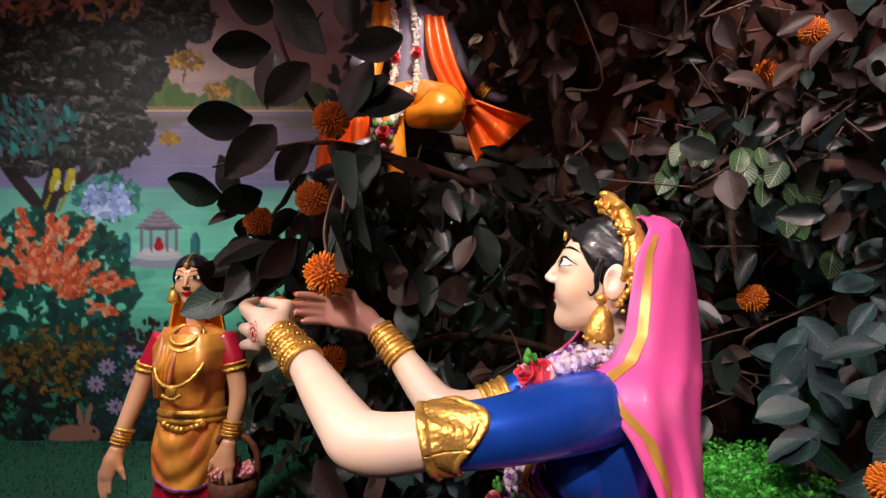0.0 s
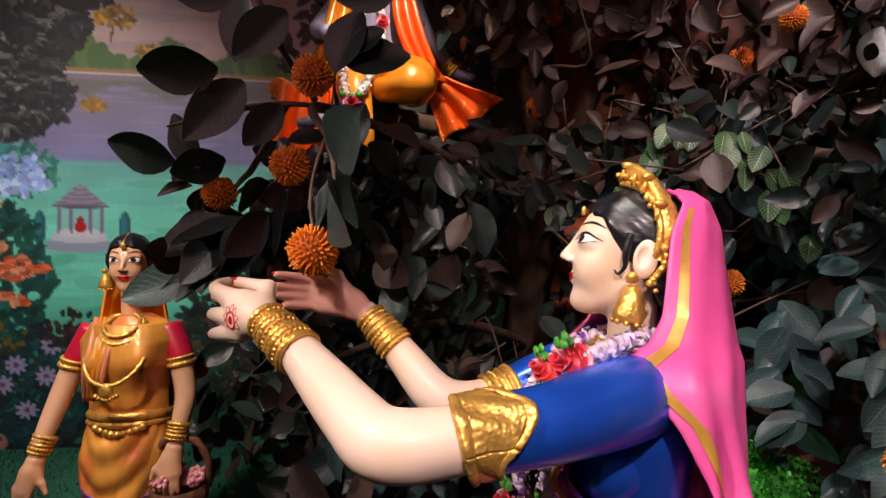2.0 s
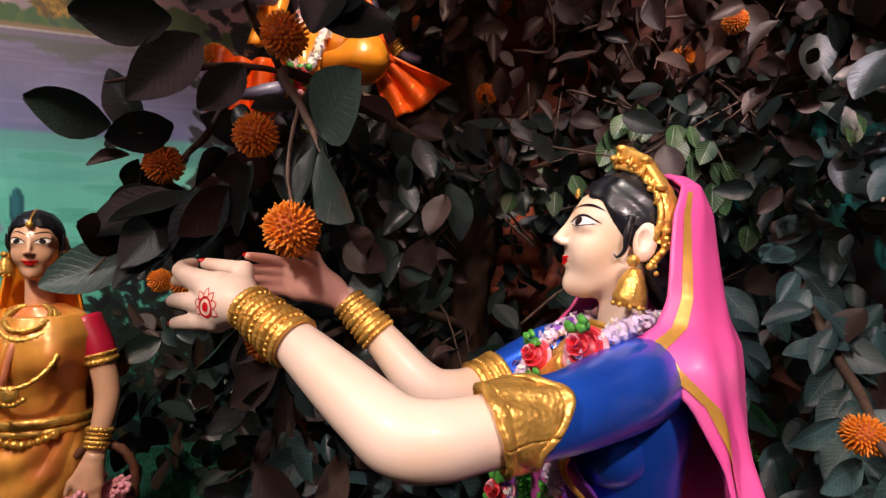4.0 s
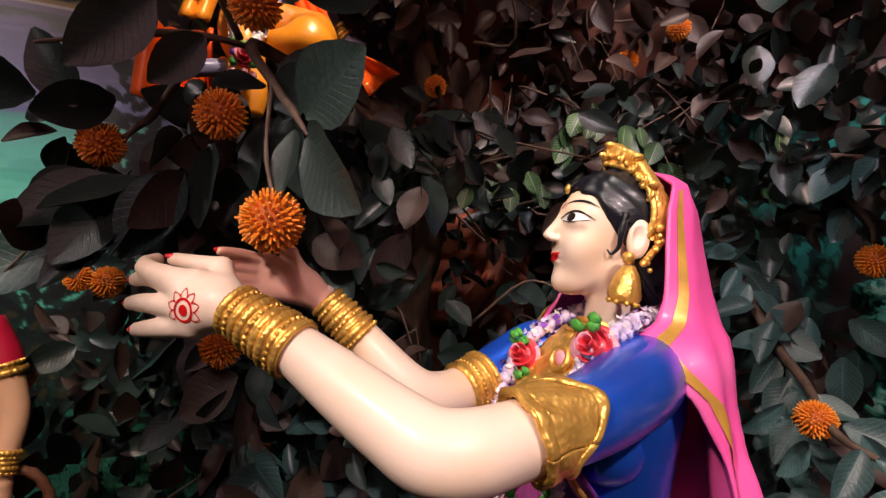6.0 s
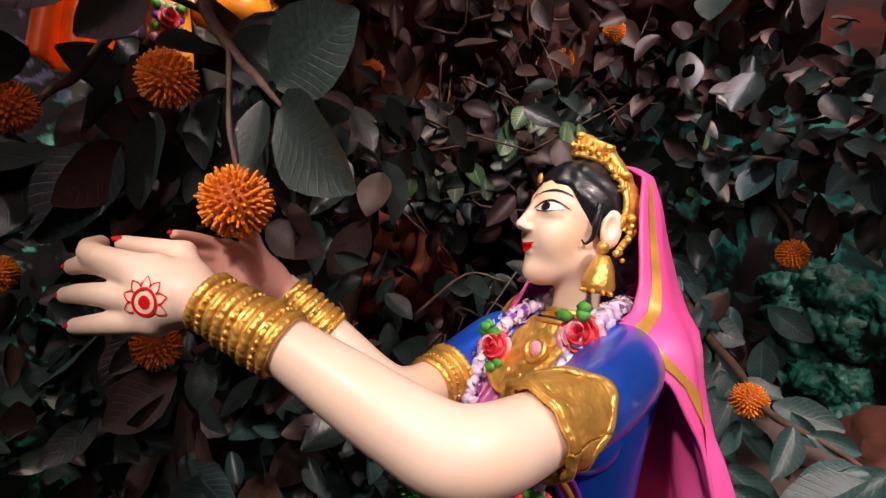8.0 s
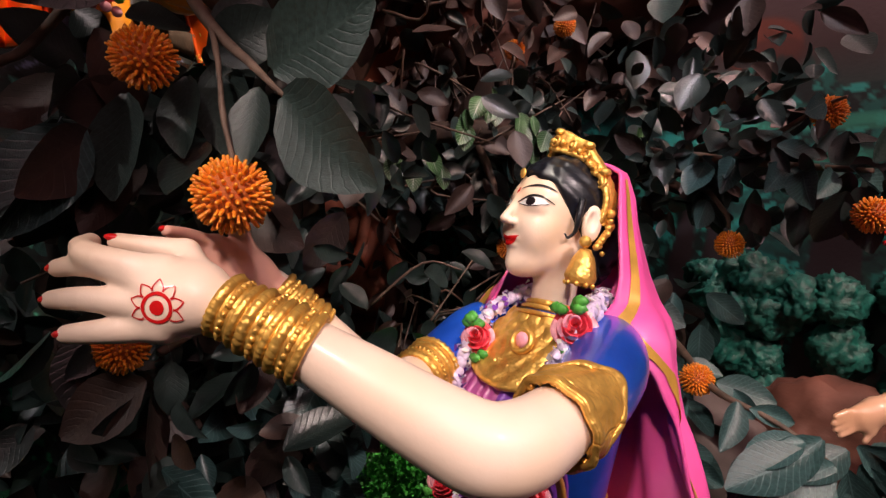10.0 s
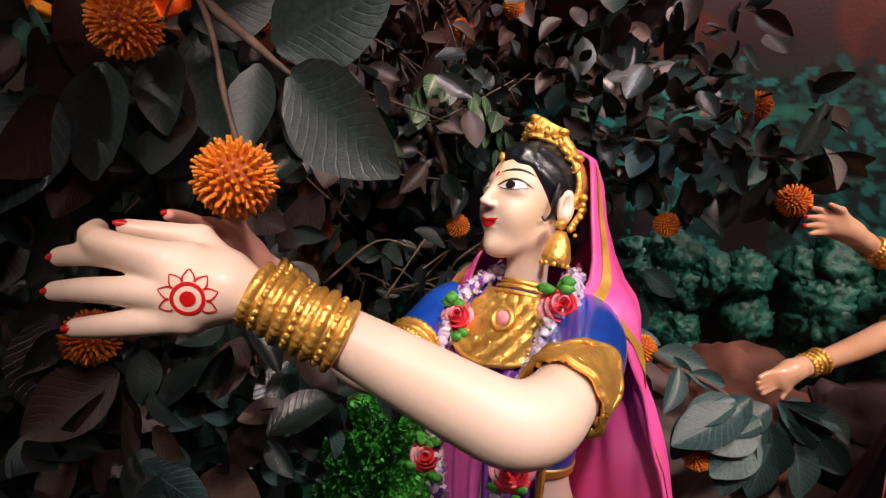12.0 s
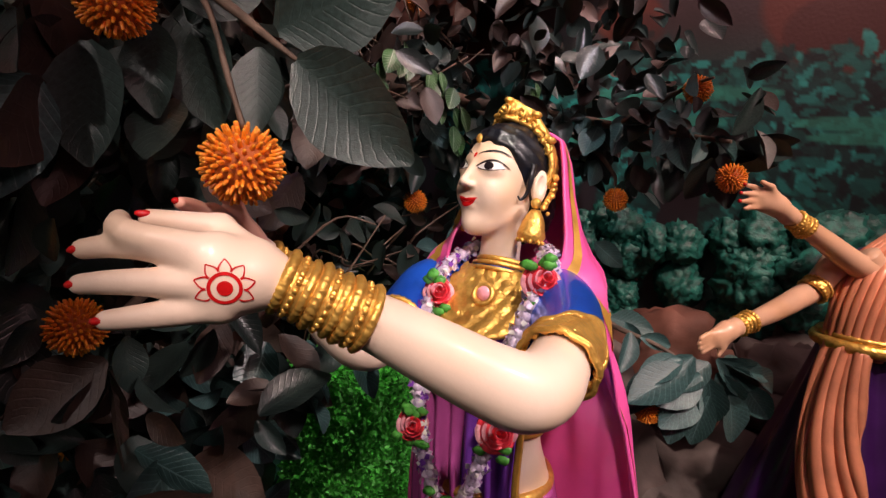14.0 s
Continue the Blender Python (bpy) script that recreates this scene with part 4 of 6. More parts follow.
    # necklaces and pendant
    for rx, dz in ((0.05, 0.06), (0.062, 0.085), (0.09, 0.2)):
        pts = [(X + rx * math.sin(a), Y - 0.03 - (0.148 if dz > 0.1 else 0.09) * math.cos(a / 2) ** 2, 1.215 - dz * math.cos(a / 2) ** 2, 0.007) for a in np.linspace(-2.7, 2.7, 15)]
        sc.add(tube(pts, 8, 4, 1, True, lambda s, b: 1 + 0.3 * math.sin(s * 150)), "gold")
    sc.add(ball((X, Y - 0.178, 1.0), 0.022, 12, (1, 0.5, 1.1)), "gold")
    for k in range(7):
        sc.add(ball((X - 0.03 + 0.01 * k, Y - 0.178, 0.985 - 0.012 * math.sin(k / 6 * math.pi)), 0.008, 8), "gold")
    # veil behind the head and shoulders
    sc.add(sheet(lambda u, v: (X - 0.012 + (0.06 + 0.075 * min(1, v * 1.9)) * math.cos(math.pi * u) * (1 if v > 0.1 else 0.6 + 4 * v), 2.03 + (0.075 + 0.03 * v + 0.006 * math.sin(u * 30)) * math.sin(math.pi * u), 1.44 - 0.86 * v), 36, 30, 0.006), "saffron")
    return sc.build("basket_girl_statue", "painted female statue in amber sari standing before the mural", "statue", "smaller statues")


small_statue_girl()


def flower_basket():
    root = tagged(new("flower_basket"), "brown wicker basket of pink flowers held at the statue's side", "basket")
    root.matrix_basis = pose(-0.775, 1.93, 0.55)
    V, F = lathe([(0.0, 0.0), (0.07, 0.0), (0.085, 0.05), (0.09, 0.11), (0.082, 0.11), (0.075, 0.05), (0.0, 0.02)], 28, Matrix.Identity(4), lambda h, a: 1 + 0.025 * math.sin(14 * a + (0 if int(h * 60) % 2 else 3.1)))
    part("basket_body", mesh_of("basket_body", V, F), "basket", root)
    V, F = tube([(-0.088, 0, 0.1, 0.012), (-0.085, 0, 0.19, 0.012), (-0.04, 0, 0.255, 0.012), (0.04, 0, 0.255, 0.012), (0.085, 0, 0.19, 0.012), (0.088, 0, 0.1, 0.012)], 10, 6, 1, True, lambda s, b: 1 + 0.15 * math.sin(s * 120 + b * 2))
    part("handle", mesh_of("handle", V, F), "basket", root)
    rng = random.Random(4)
    fl = None
    for i in range(26):
        a, r = rng.random() * 6.28, 0.085 * math.sqrt(rng.random())
        if fl is None:
            sc = [ball((0.012 * math.cos(k * 1.2566), 0.012 * math.sin(k * 1.2566), 0), 0.011, 6, (1, 1, 0.5)) for k in range(5)]
            V = np.vstack([s[0] for s in sc])
            F = [tuple(q + 24 * k for q in f) for k, s in enumerate(sc) for f in s[1]]
            fl = mesh_of("flower", V, F)
        part("flower", fl, "rosepink", root, "", pose(r * math.cos(a), r * math.sin(a), 0.115 + rng.uniform(0, 0.035), rng.uniform(-60, 60), rng.uniform(-60, 60), 0))


flower_basket()


def small_statue_right():
    sc = Sculpt()
    X, Y = 1.255, 0.25
    hm = Matrix.Translation((X + 0.1, Y - 0.11, 1.57)) @ pose(0, 0, 0, 0, 0, 150) @ Matrix.Scale(0.8, 4)
    for key, vf in SMALL_HEAD:
        sc.add(vf, "tan" if key == "skin" else key, hm)
    head_jewels(sc, hm, False)
    sc.add(loft([(1.0, X, Y, 0.095, 0.1), (1.08, X, Y, 0.09, 0.095), (1.2, X + 0.02, Y - 0.02, 0.1, 0.12), (1.29, X + 0.05, Y - 0.06, 0.085, 0.125), (1.34, X + 0.08, Y - 0.09, 0.06, 0.08), (1.38, X + 0.1, Y - 0.11, 0.045, 0.045)], 60, 6), "dviolet")
    sc.add(loft([(0.1, X, Y, 0.36, 0.36), (0.5, X, Y, 0.25, 0.26), (0.85, X, Y, 0.14, 0.15), (1.0, X, Y, 0.1, 0.11), (1.04, X, Y, 0.096, 0.105)], 100, 6, 13, 0.05, 1.0), "dviolet")
    sc.add(loft([(1.03, X, Y, 0.093, 0.1), (1.1, X, Y, 0.088, 0.094)], 40, 4), "tan")
    # sari panel falling in folds from the shoulder, then swinging below the waist

    def panel(u, v):
        z = 1.36 - 0.36 * v
        a = radians(105 + 85 * u + 8 * v)
        r = 0.115 - 0.02 * abs(v - 0.4) + 0.0045 * math.sin(u * 52 + v * 4) + (0.02 * (1 - v) if v < 0.2 else 0)
        r *= 0.45 + 0.55 * min(1, v / 0.3)
        return (X + 0.08 * (1 - v) ** 2 + r * math.cos(a), Y - 0.09 * (1 - v) ** 2 + (r + 0.01) * math.sin(a), z)
    sc.add(sheet(panel, 50, 20, 0.008), "peachpink")

    def swing(u, v):
        a = radians(120 + 75 * u + 40 * v * v)
        z = 1.03 - (0.62 - 0.1 * math.sin(u * 3)) * v
        r = 0.118 + 0.19 * v + 0.0045 * math.sin(u * 62 + v * 5) + 0.006 * math.sin(u * 21 + v * 3)
        return (X + r * math.cos(a), Y + r * math.sin(a), z)
    sc.add(sheet(lambda u, v: swing(0.1 + 0.75 * u * (1 - 0.5 * v), v), 60, 30, 0.01), "peachpink")
    sc.add(ring((X, Y, 1.03), (0, 0, 1), 0.12, 0.017, 60, 28), "gold")
    sc.add(ring((X, Y, 1.055), (0, 0, 1), 0.112, 0.009, 60, 40), "gold")
    # raised arm
    sc.add(tube([(X - 0.03, Y + 0.04, 1.3, 0.04), (1.235, 0.265, 1.262, 0.04), (1.2, 0.31, 1.272, 0.036), (1.11, 0.42, 1.345, 0.03), (1.045, 0.497, 1.395, 0.023), (1.02, 0.53, 1.412, 0.02)], 16, 7), "tan")
    bangles(sc, (1.05, 0.49, 1.39), (1.075, 0.462, 1.37), 0.026, 0.029, 4, 0.006, 10)
    h = hand_solid([(1.035, 0.51, 1.402), (1.01, 0.54, 1.425)], [(0.985, 0.58, 1.46), (0.982, 0.585, 1.448), (0.983, 0.585, 1.434), (0.988, 0.578, 1.422)],
                   [((0.955, 0.605, 1.478), (0.935, 0.625, 1.478)), ((0.95, 0.61, 1.458), (0.928, 0.632, 1.455)), ((0.95, 0.61, 1.438), (0.928, 0.632, 1.433)), ((0.958, 0.603, 1.42), (0.94, 0.622, 1.414))], [(1.0, 0.545, 1.445), (0.975, 0.565, 1.478), (0.95, 0.59, 1.49)], 0.016, 0.0075)
    sc.add(nets(h, (0.9, 0.47, 1.37), (1.07, 0.66, 1.52), 0.004), "tan")
    for c in ((0.93, 0.63, 1.48), (0.923, 0.637, 1.456), (0.923, 0.637, 1.434)):
        sc.add(ball(c, 0.006, 8), "red")
    # lowered arm
    sc.add(tube([(X - 0.02, Y + 0.1, 1.27, 0.042), (1.2, 0.4, 1.185, 0.036), (1.17, 0.43, 1.16, 0.035), (1.06, 0.51, 1.115, 0.03), (0.955, 0.588, 1.082, 0.022), (0.94, 0.6, 1.078, 0.02)], 16, 7), "tan")
    bangles(sc, (0.95, 0.592, 1.08), (0.985, 0.566, 1.092), 0.025, 0.028, 4, 0.006, 10)
    bangles(sc, (1.19, 0.405, 1.175), (1.205, 0.392, 1.19), 0.038, 0.04, 2, 0.007, 10)
    h = hand_solid([(0.94, 0.6, 1.078), (0.915, 0.62, 1.068)], [(0.885, 0.645, 1.065), (0.883, 0.647, 1.055), (0.885, 0.645, 1.045), (0.89, 0.64, 1.036)],
                   [((0.862, 0.665, 1.062), (0.842, 0.682, 1.052)), ((0.86, 0.667, 1.048), (0.84, 0.684, 1.036)), ((0.862, 0.665, 1.034), (0.845, 0.68, 1.022)), ((0.868, 0.658, 1.022), (0.853, 0.672, 1.01))], [(0.91, 0.625, 1.055), (0.895, 0.625, 1.025), (0.885, 0.632, 1.002)], 0.015, 0.0075)
    sc.add(nets(h, (0.81, 0.56, 0.98), (0.98, 0.72, 1.11), 0.004), "tan")
    return sc.build("reaching_statue", "painted female statue in peach and deep violet sari, arms outstretched", "statue", "smaller statues")


small_statue_right()


def seated_statue():
    sc = Sculpt()
    X, Y = -0.14, 2.56
    hm = Matrix.Translation((X - 0.03, Y - 0.03, 2.84)) @ pose(0, 0, 0, 0, 6, -95) @ Matrix.Scale(0.9, 4)
    for key, vf in SMALL_HEAD:
        sc.add(vf, "blueskin" if key == "skin" else key, hm)
    sc.add(loft([(2.2, X, Y, 0.13, 0.1), (2.28, X, Y, 0.118, 0.09), (2.38, X, Y, 0.12, 0.085), (2.52, X, Y, 0.15, 0.095), (2.62, X, Y, 0.15, 0.085), (2.68, X, Y, 0.07, 0.05)], 40, 6), "blueskin")
    sc.add(ball((X + 0.0, Y - 0.091, 2.335), 0.008, 8, (1, 0.4, 1.2)), "black")
    # folded leg with its rounded knee, and the hanging leg, in saffron cloth
    crease = lambda s, b: 1 + 0.03 * math.sin(b * 5 + s * 12)
    sc.add(tube([(X + 0.03, 2.5, 2.22, 0.09), (-0.03, 2.38, 2.16, 0.1), (0.0, 2.27, 2.115, 0.1), (-0.02, 2.21, 2.09, 0.085), (-0.08, 2.22, 2.07, 0.06), (-0.14, 2.25, 2.07, 0.045)], 28, 8, 1, True, crease), "saffron")
    sc.add(tube([(X - 0.05, 2.48, 2.2, 0.09), (-0.22, 2.34, 2.15, 0.085), (-0.235, 2.23, 2.06, 0.072), (-0.21, 2.2, 1.96, 0.052), (-0.195, 2.18, 1.87, 0.042), (-0.2, 2.17, 1.8, 0.03)], 24, 7, 1, True, crease), "saffron")
    # second foot crossed beside the orange cloth
    sc.add(tube([(-0.24, 2.25, 1.95, 0.03), (-0.31, 2.2, 1.945, 0.028), (-0.39, 2.17, 1.915, 0.024), (-0.44, 2.15, 1.9, 0.015)], 14, 6), "blueskin")
    sc.add(ring((-0.29, 2.21, 1.948), (-1, -0.5, -0.1), 0.031, 0.006, 24, 10), "gold")

    # orange cloth: a pleated band from the shoulder that fans out with a gold hem
    def cloth(u, v):
        fan = 0.25 + 0.75 * v
        return (0.06 + 0.27 * u * fan + 0.1 * v, 2.55 - 0.05 * u + 0.018 * math.sin(u * 17 + v), 2.22 - 0.3 * v + 0.19 * u * v + 0.012 * math.sin(u * 9))
    sc.add(sheet(cloth, 48, 18, 0.012), "orange")
    for v0 in (0.84, 0.97):
        sc.add(tube([(*(np.array(cloth(q / 40, v0)) + (0, -0.008, 0)), 0.005) for q in range(41)], 6, 1), "gold")
    for k in range(13):
        for q in (0, 1):
            p0, p1 = np.array(cloth((k + q) / 13, 0.86)), np.array(cloth((k + 1 - q) / 13, 0.95))
            sc.add(tube([(*(p0 + (0, -0.008, 0)), 0.003), (*((p0 + p1) / 2 + (0, -0.009, 0)), 0.003), (*(p1 + (0, -0.008, 0)), 0.003)], 5, 1), "stripe")
    for k in range(4):
        sc.add(ball(np.array(cloth(0.14 + 0.24 * k, 0.66)) + (0, -0.009, 0), 0.012, 10, (0.8, 0.3, 1.2)), "stripe")

    def band(u, v):
        w = 0.03 + 0.015 * math.sin(v * 3)
        return (X + 0.1 + 0.05 * v + 0.11 * v ** 3 + w * (2 * u - 1) * 1.2, Y - 0.1 - 0.012 * math.sin(u * 15) - 0.02 * math.sin(v * 3), 2.6 - 0.42 * v - 0.01 * u)
    sc.add(sheet(band, 24, 24, 0.012), "orange")
    # saffron shawl down the other side, ending in an orange fall
    sc.add(sheet(lambda u, v: (X - 0.18 + 0.09 * u - 0.1 * v ** 1.5, Y - 0.1 - 0.1 * v - 0.014 * math.sin(u * 12), 2.66 - 0.52 * v), 24, 22, 0.012), "saffron")
    sc.add(sheet(lambda u, v: (-0.52 + 0.2 * u - 0.03 * v * (1 - u), 2.28 - 0.022 * math.sin(u * 19), 2.1 - 0.26 * v - 0.04 * math.sin(u * 3)), 34, 14, 0.012), "orange")
    sc.add(ring((X, Y, 2.255), (0, 0.12, 1), 0.132, 0.02, 40, 18, 0.8), "orange")
    sc.add(ring((X, Y, 2.275), (0, 0.12, 1), 0.128, 0.008, 40, 30, 0.8), "gold")
    # arms
    sc.add(tube([(X + 0.14, Y, 2.6, 0.05), (0.07, 2.62, 2.47, 0.043), (0.15, 2.66, 2.38, 0.037), (0.215, 2.68, 2.315, 0.03), (0.27, 2.66, 2.275, 0.026), (0.32, 2.63, 2.26, 0.016)], 16, 6), "blueskin")
    bangles(sc, (0.2, 2.678, 2.33), (0.232, 2.675, 2.3), 0.036, 0.034, 4, 0.008, 10)
    sc.add(tube([(X - 0.13, Y, 2.6, 0.05), (-0.37, 2.5, 2.44, 0.042), (-0.39, 2.37, 2.34, 0.036), (-0.34, 2.28, 2.3, 0.03)], 16, 6), "blueskin")
    # garlands down the breast and over the lap, tied off with roses
    blossoms(sc, [(X - 0.02, 2.47, 2.68), (-0.134, 2.43, 2.59), (-0.121, 2.42, 2.36), (-0.128, 2.38, 2.235), (-0.155, 2.22, 2.17), (-0.19, 2.13, 2.05), (-0.235, 2.1, 1.97)], 0.02, 0.018, ("white", "white", "lilac"), 11)
    blossoms(sc, [(X - 0.1, 2.45, 2.66), (-0.215, 2.43, 2.5), (-0.225, 2.42, 2.34), (-0.23, 2.32, 2.24), (-0.27, 2.17, 2.14), (-0.265, 2.12, 2.04), (-0.25, 2.1, 1.97)], 0.02, 0.018, ("white", "rosepink", "white"), 12)
    for c, r in (((-0.122, 2.4, 2.41), 0.03), ((-0.222, 2.4, 2.39), 0.028), ((-0.24, 2.08, 1.965), 0.04)):
        rose(sc, c, r, "rose", (0, -1, 0.2))
    for k in range(12):
        sc.add(ball((-0.24 + 0.034 * math.sin(k * 2.1), 2.09 + 0.01 * math.cos(k), 2.0 - 0.03 * (k % 4)), 0.014, 8), ("leafgreen", "purple", "leafgreen", "rosepink")[k % 4])
    return sc.build("seated_statue", "blue-grey statue in orange robes sitting on a tree limb", "statue")


seated_statue()

# ---------- the room ----------


def box_part(name, lo, hi, key, label="", kind="structure"):
    bm = bmesh.new()
    bmesh.ops.create_cube(bm, size=1)
    for v in bm.verts:
        v.co = Vector([(a + b) / 2 + c * (b - a) for a, b, c in zip(lo, hi, v.co)])
    me = bpy.data.meshes.new(name)
    bm.to_mesh(me)
    bm.free()
    me.materials.append(M[key])
    return tagged(new(name, me), label, name.split("_")[0], "", kind)


box_part("floor", (-3.8, -2.3, -0.12), (2.6, 3.6, -0.02), "floor", "dark polished floor of the display hall")
box_part("ceiling", (-3.8, -2.3, 4.0), (2.6, 3.6, 4.1), "wall", "dark plaster ceiling of the display hall")
box_part("wall_south", (-3.8, -2.4, -0.12), (2.6, -2.3, 4.1), "wall", "dark plain wall behind the visitors' side")
box_part("wall_west", (-3.9, -2.4, -0.12), (-3.8, 3.6, 4.1), "wall", "dark plain side wall of the display")
box_part("wall_north", (-3.8, 2.86, -0.12), (0.7, 2.96, 4.1), "wall", "plastered back wall that carries the painted garden")
box_part("wall_corner", (0.7, 2.86, -0.12), (0.8, 3.6, 4.1), "wall", "dark return of the back wall behind the tree")
box_part("wall_north_recess", (0.8, 3.4, -0.12), (2.6, 3.5, 4.1), "rock", "red-brown painted recess wall behind the tree")
box_part("wall_east", (1.95, -2.3, -0.12), (2.05, 3.4, 4.1), "wall", "side wall that carries the painted dark woods")


def ground():
    def h(x, y):
        t = min(1, max(0, (y - 1.9) / 0.85))
        left = min(1, max(0, (0.3 - x) / 0.8))
        return 0.1 + 0.36 * t * t * (3 - 2 * t) * left + 0.012 * noise.noise((x * 5, y * 5, 0))
    V, F = sheet(lambda u, v: (-3.75 + 5.65 * u, -0.7 + 3.52 * v, h(-3.75 + 5.65 * u, -0.7 + 3.52 * v)), 110, 70)
    me = mesh_of("ground", V, F)
    me.materials.append(M["grass"])
    tagged(new("ground", me), "green turf bank that rises towards the mural", "ground", "", "structure")
    rng = random.Random(21)
    V, F = [], []
    for _ in range(9000):
        x, y = rng.uniform(-2.4, -0.2), rng.uniform(1.5, 2.8)
        z, a, l = h(x, y), rng.random() * 6.28, rng.uniform(0.012, 0.028)
        dx, dy, lx, ly = 0.003 * math.cos(a), 0.003 * math.sin(a), rng.gauss(0, 0.006), rng.gauss(0, 0.006)
        o = len(V)
        V += [(x - dx, y - dy, z - 0.003), (x + dx, y + dy, z - 0.003), (x + lx, y + ly, z + l)]
        F.append((o, o + 1, o + 2))
    me = mesh_of("turf_blades", V, F)
    me.materials.append(M["grass"])
    tagged(new("turf_blades", me), "short green artificial turf blades on the bank", "grass", "", "stuff")


ground()


# ---------- painted walls ----------
class Canvas:
    """A painted wall: dabs of colour in painter's units, x to the right and y down."""

    def __init__(self, x0, x1, y0, y1, step):
        self.x, self.y = np.arange(x0, x1 + step, step), np.arange(y0, y1 + step, step)
        self.c = np.zeros((len(self.y), len(self.x), 3))
        self.s, self.rng = step, random.Random(5)

    def grade(self, stops):
        Y = [s[0] for s in stops]
        for k in range(3):
            self.c[..., k] = np.interp(self.y, Y, [s[1][k] for s in stops])[:, None]
        n = np.array([[noise.noise((x * 0.012, y * 0.02, 3)) for x in self.x[::6]] for y in self.y[::6]])
        n = np.kron(n, np.ones((6, 6)))[:len(self.y), :len(self.x)]
        self.c *= (1 + 0.12 * n)[..., None]

    def dab(self, x, y, rx, ry, turn, col, amount=1.0):
        R = max(rx, ry)
        i0, i1 = np.searchsorted(self.x, (x - R, x + R))
        j0, j1 = np.searchsorted(self.y, (y - R, y + R))
        if i0 >= i1 or j0 >= j1:
            return
        X, Y = np.meshgrid(self.x[i0:i1] - x, self.y[j0:j1] - y)
        c, s = math.cos(turn), math.sin(turn)
        d = ((X * c + Y * s) / rx) ** 2 + ((Y * c - X * s) / ry) ** 2
        a = (np.clip((1.15 - d) / 0.3, 0, 1) * amount)[..., None]
        self.c[j0:j1, i0:i1] = self.c[j0:j1, i0:i1] * (1 - a) + np.array(col) * a

    def cloud(self, x, y, rx, ry, n, size, cols, way=None, ratio=0.4):
        """A mass of leaf dabs inside an oval."""
        r = self.rng
        for _ in range(n):
            q, a = math.sqrt(r.random()), r.random() * 6.2832
            px, py = x + rx * q * math.cos(a), y + ry * q * math.sin(a)
            c = np.array(r.choice(cols)) * r.uniform(0.8, 1.2)
            t = r.random() * 3.14 if way is None else way + r.gauss(0, 0.5)
            s = size * r.uniform(0.7, 1.3)
            self.dab(px, py, s, s * ratio, t, c, 0.9)

    def hang(self, name, place, label):
        h, w = self.c.shape[:2]
        V = [place(x, y) for y in self.y for x in self.x]
        F = [(j * w + i, (j + 1) * w + i, (j + 1) * w + i + 1, j * w + i + 1) for j in range(h - 1) for i in range(w - 1)]
        me = mesh_of(name, V, F)
        at = me.color_attributes.new("paint", "FLOAT_COLOR", "POINT")
        c = np.clip(self.c, 0, 1).reshape(-1, 3)
        lin = np.where(c < 0.04045, c / 12.92, ((c + 0.055) / 1.055) ** 2.4)
        at.data.foreach_set("color", np.hstack([lin, np.ones((len(lin), 1))]).ravel())
        me.materials.append(M["mural"])
        return tagged(new(name, me), label, "mural", "", "structure")


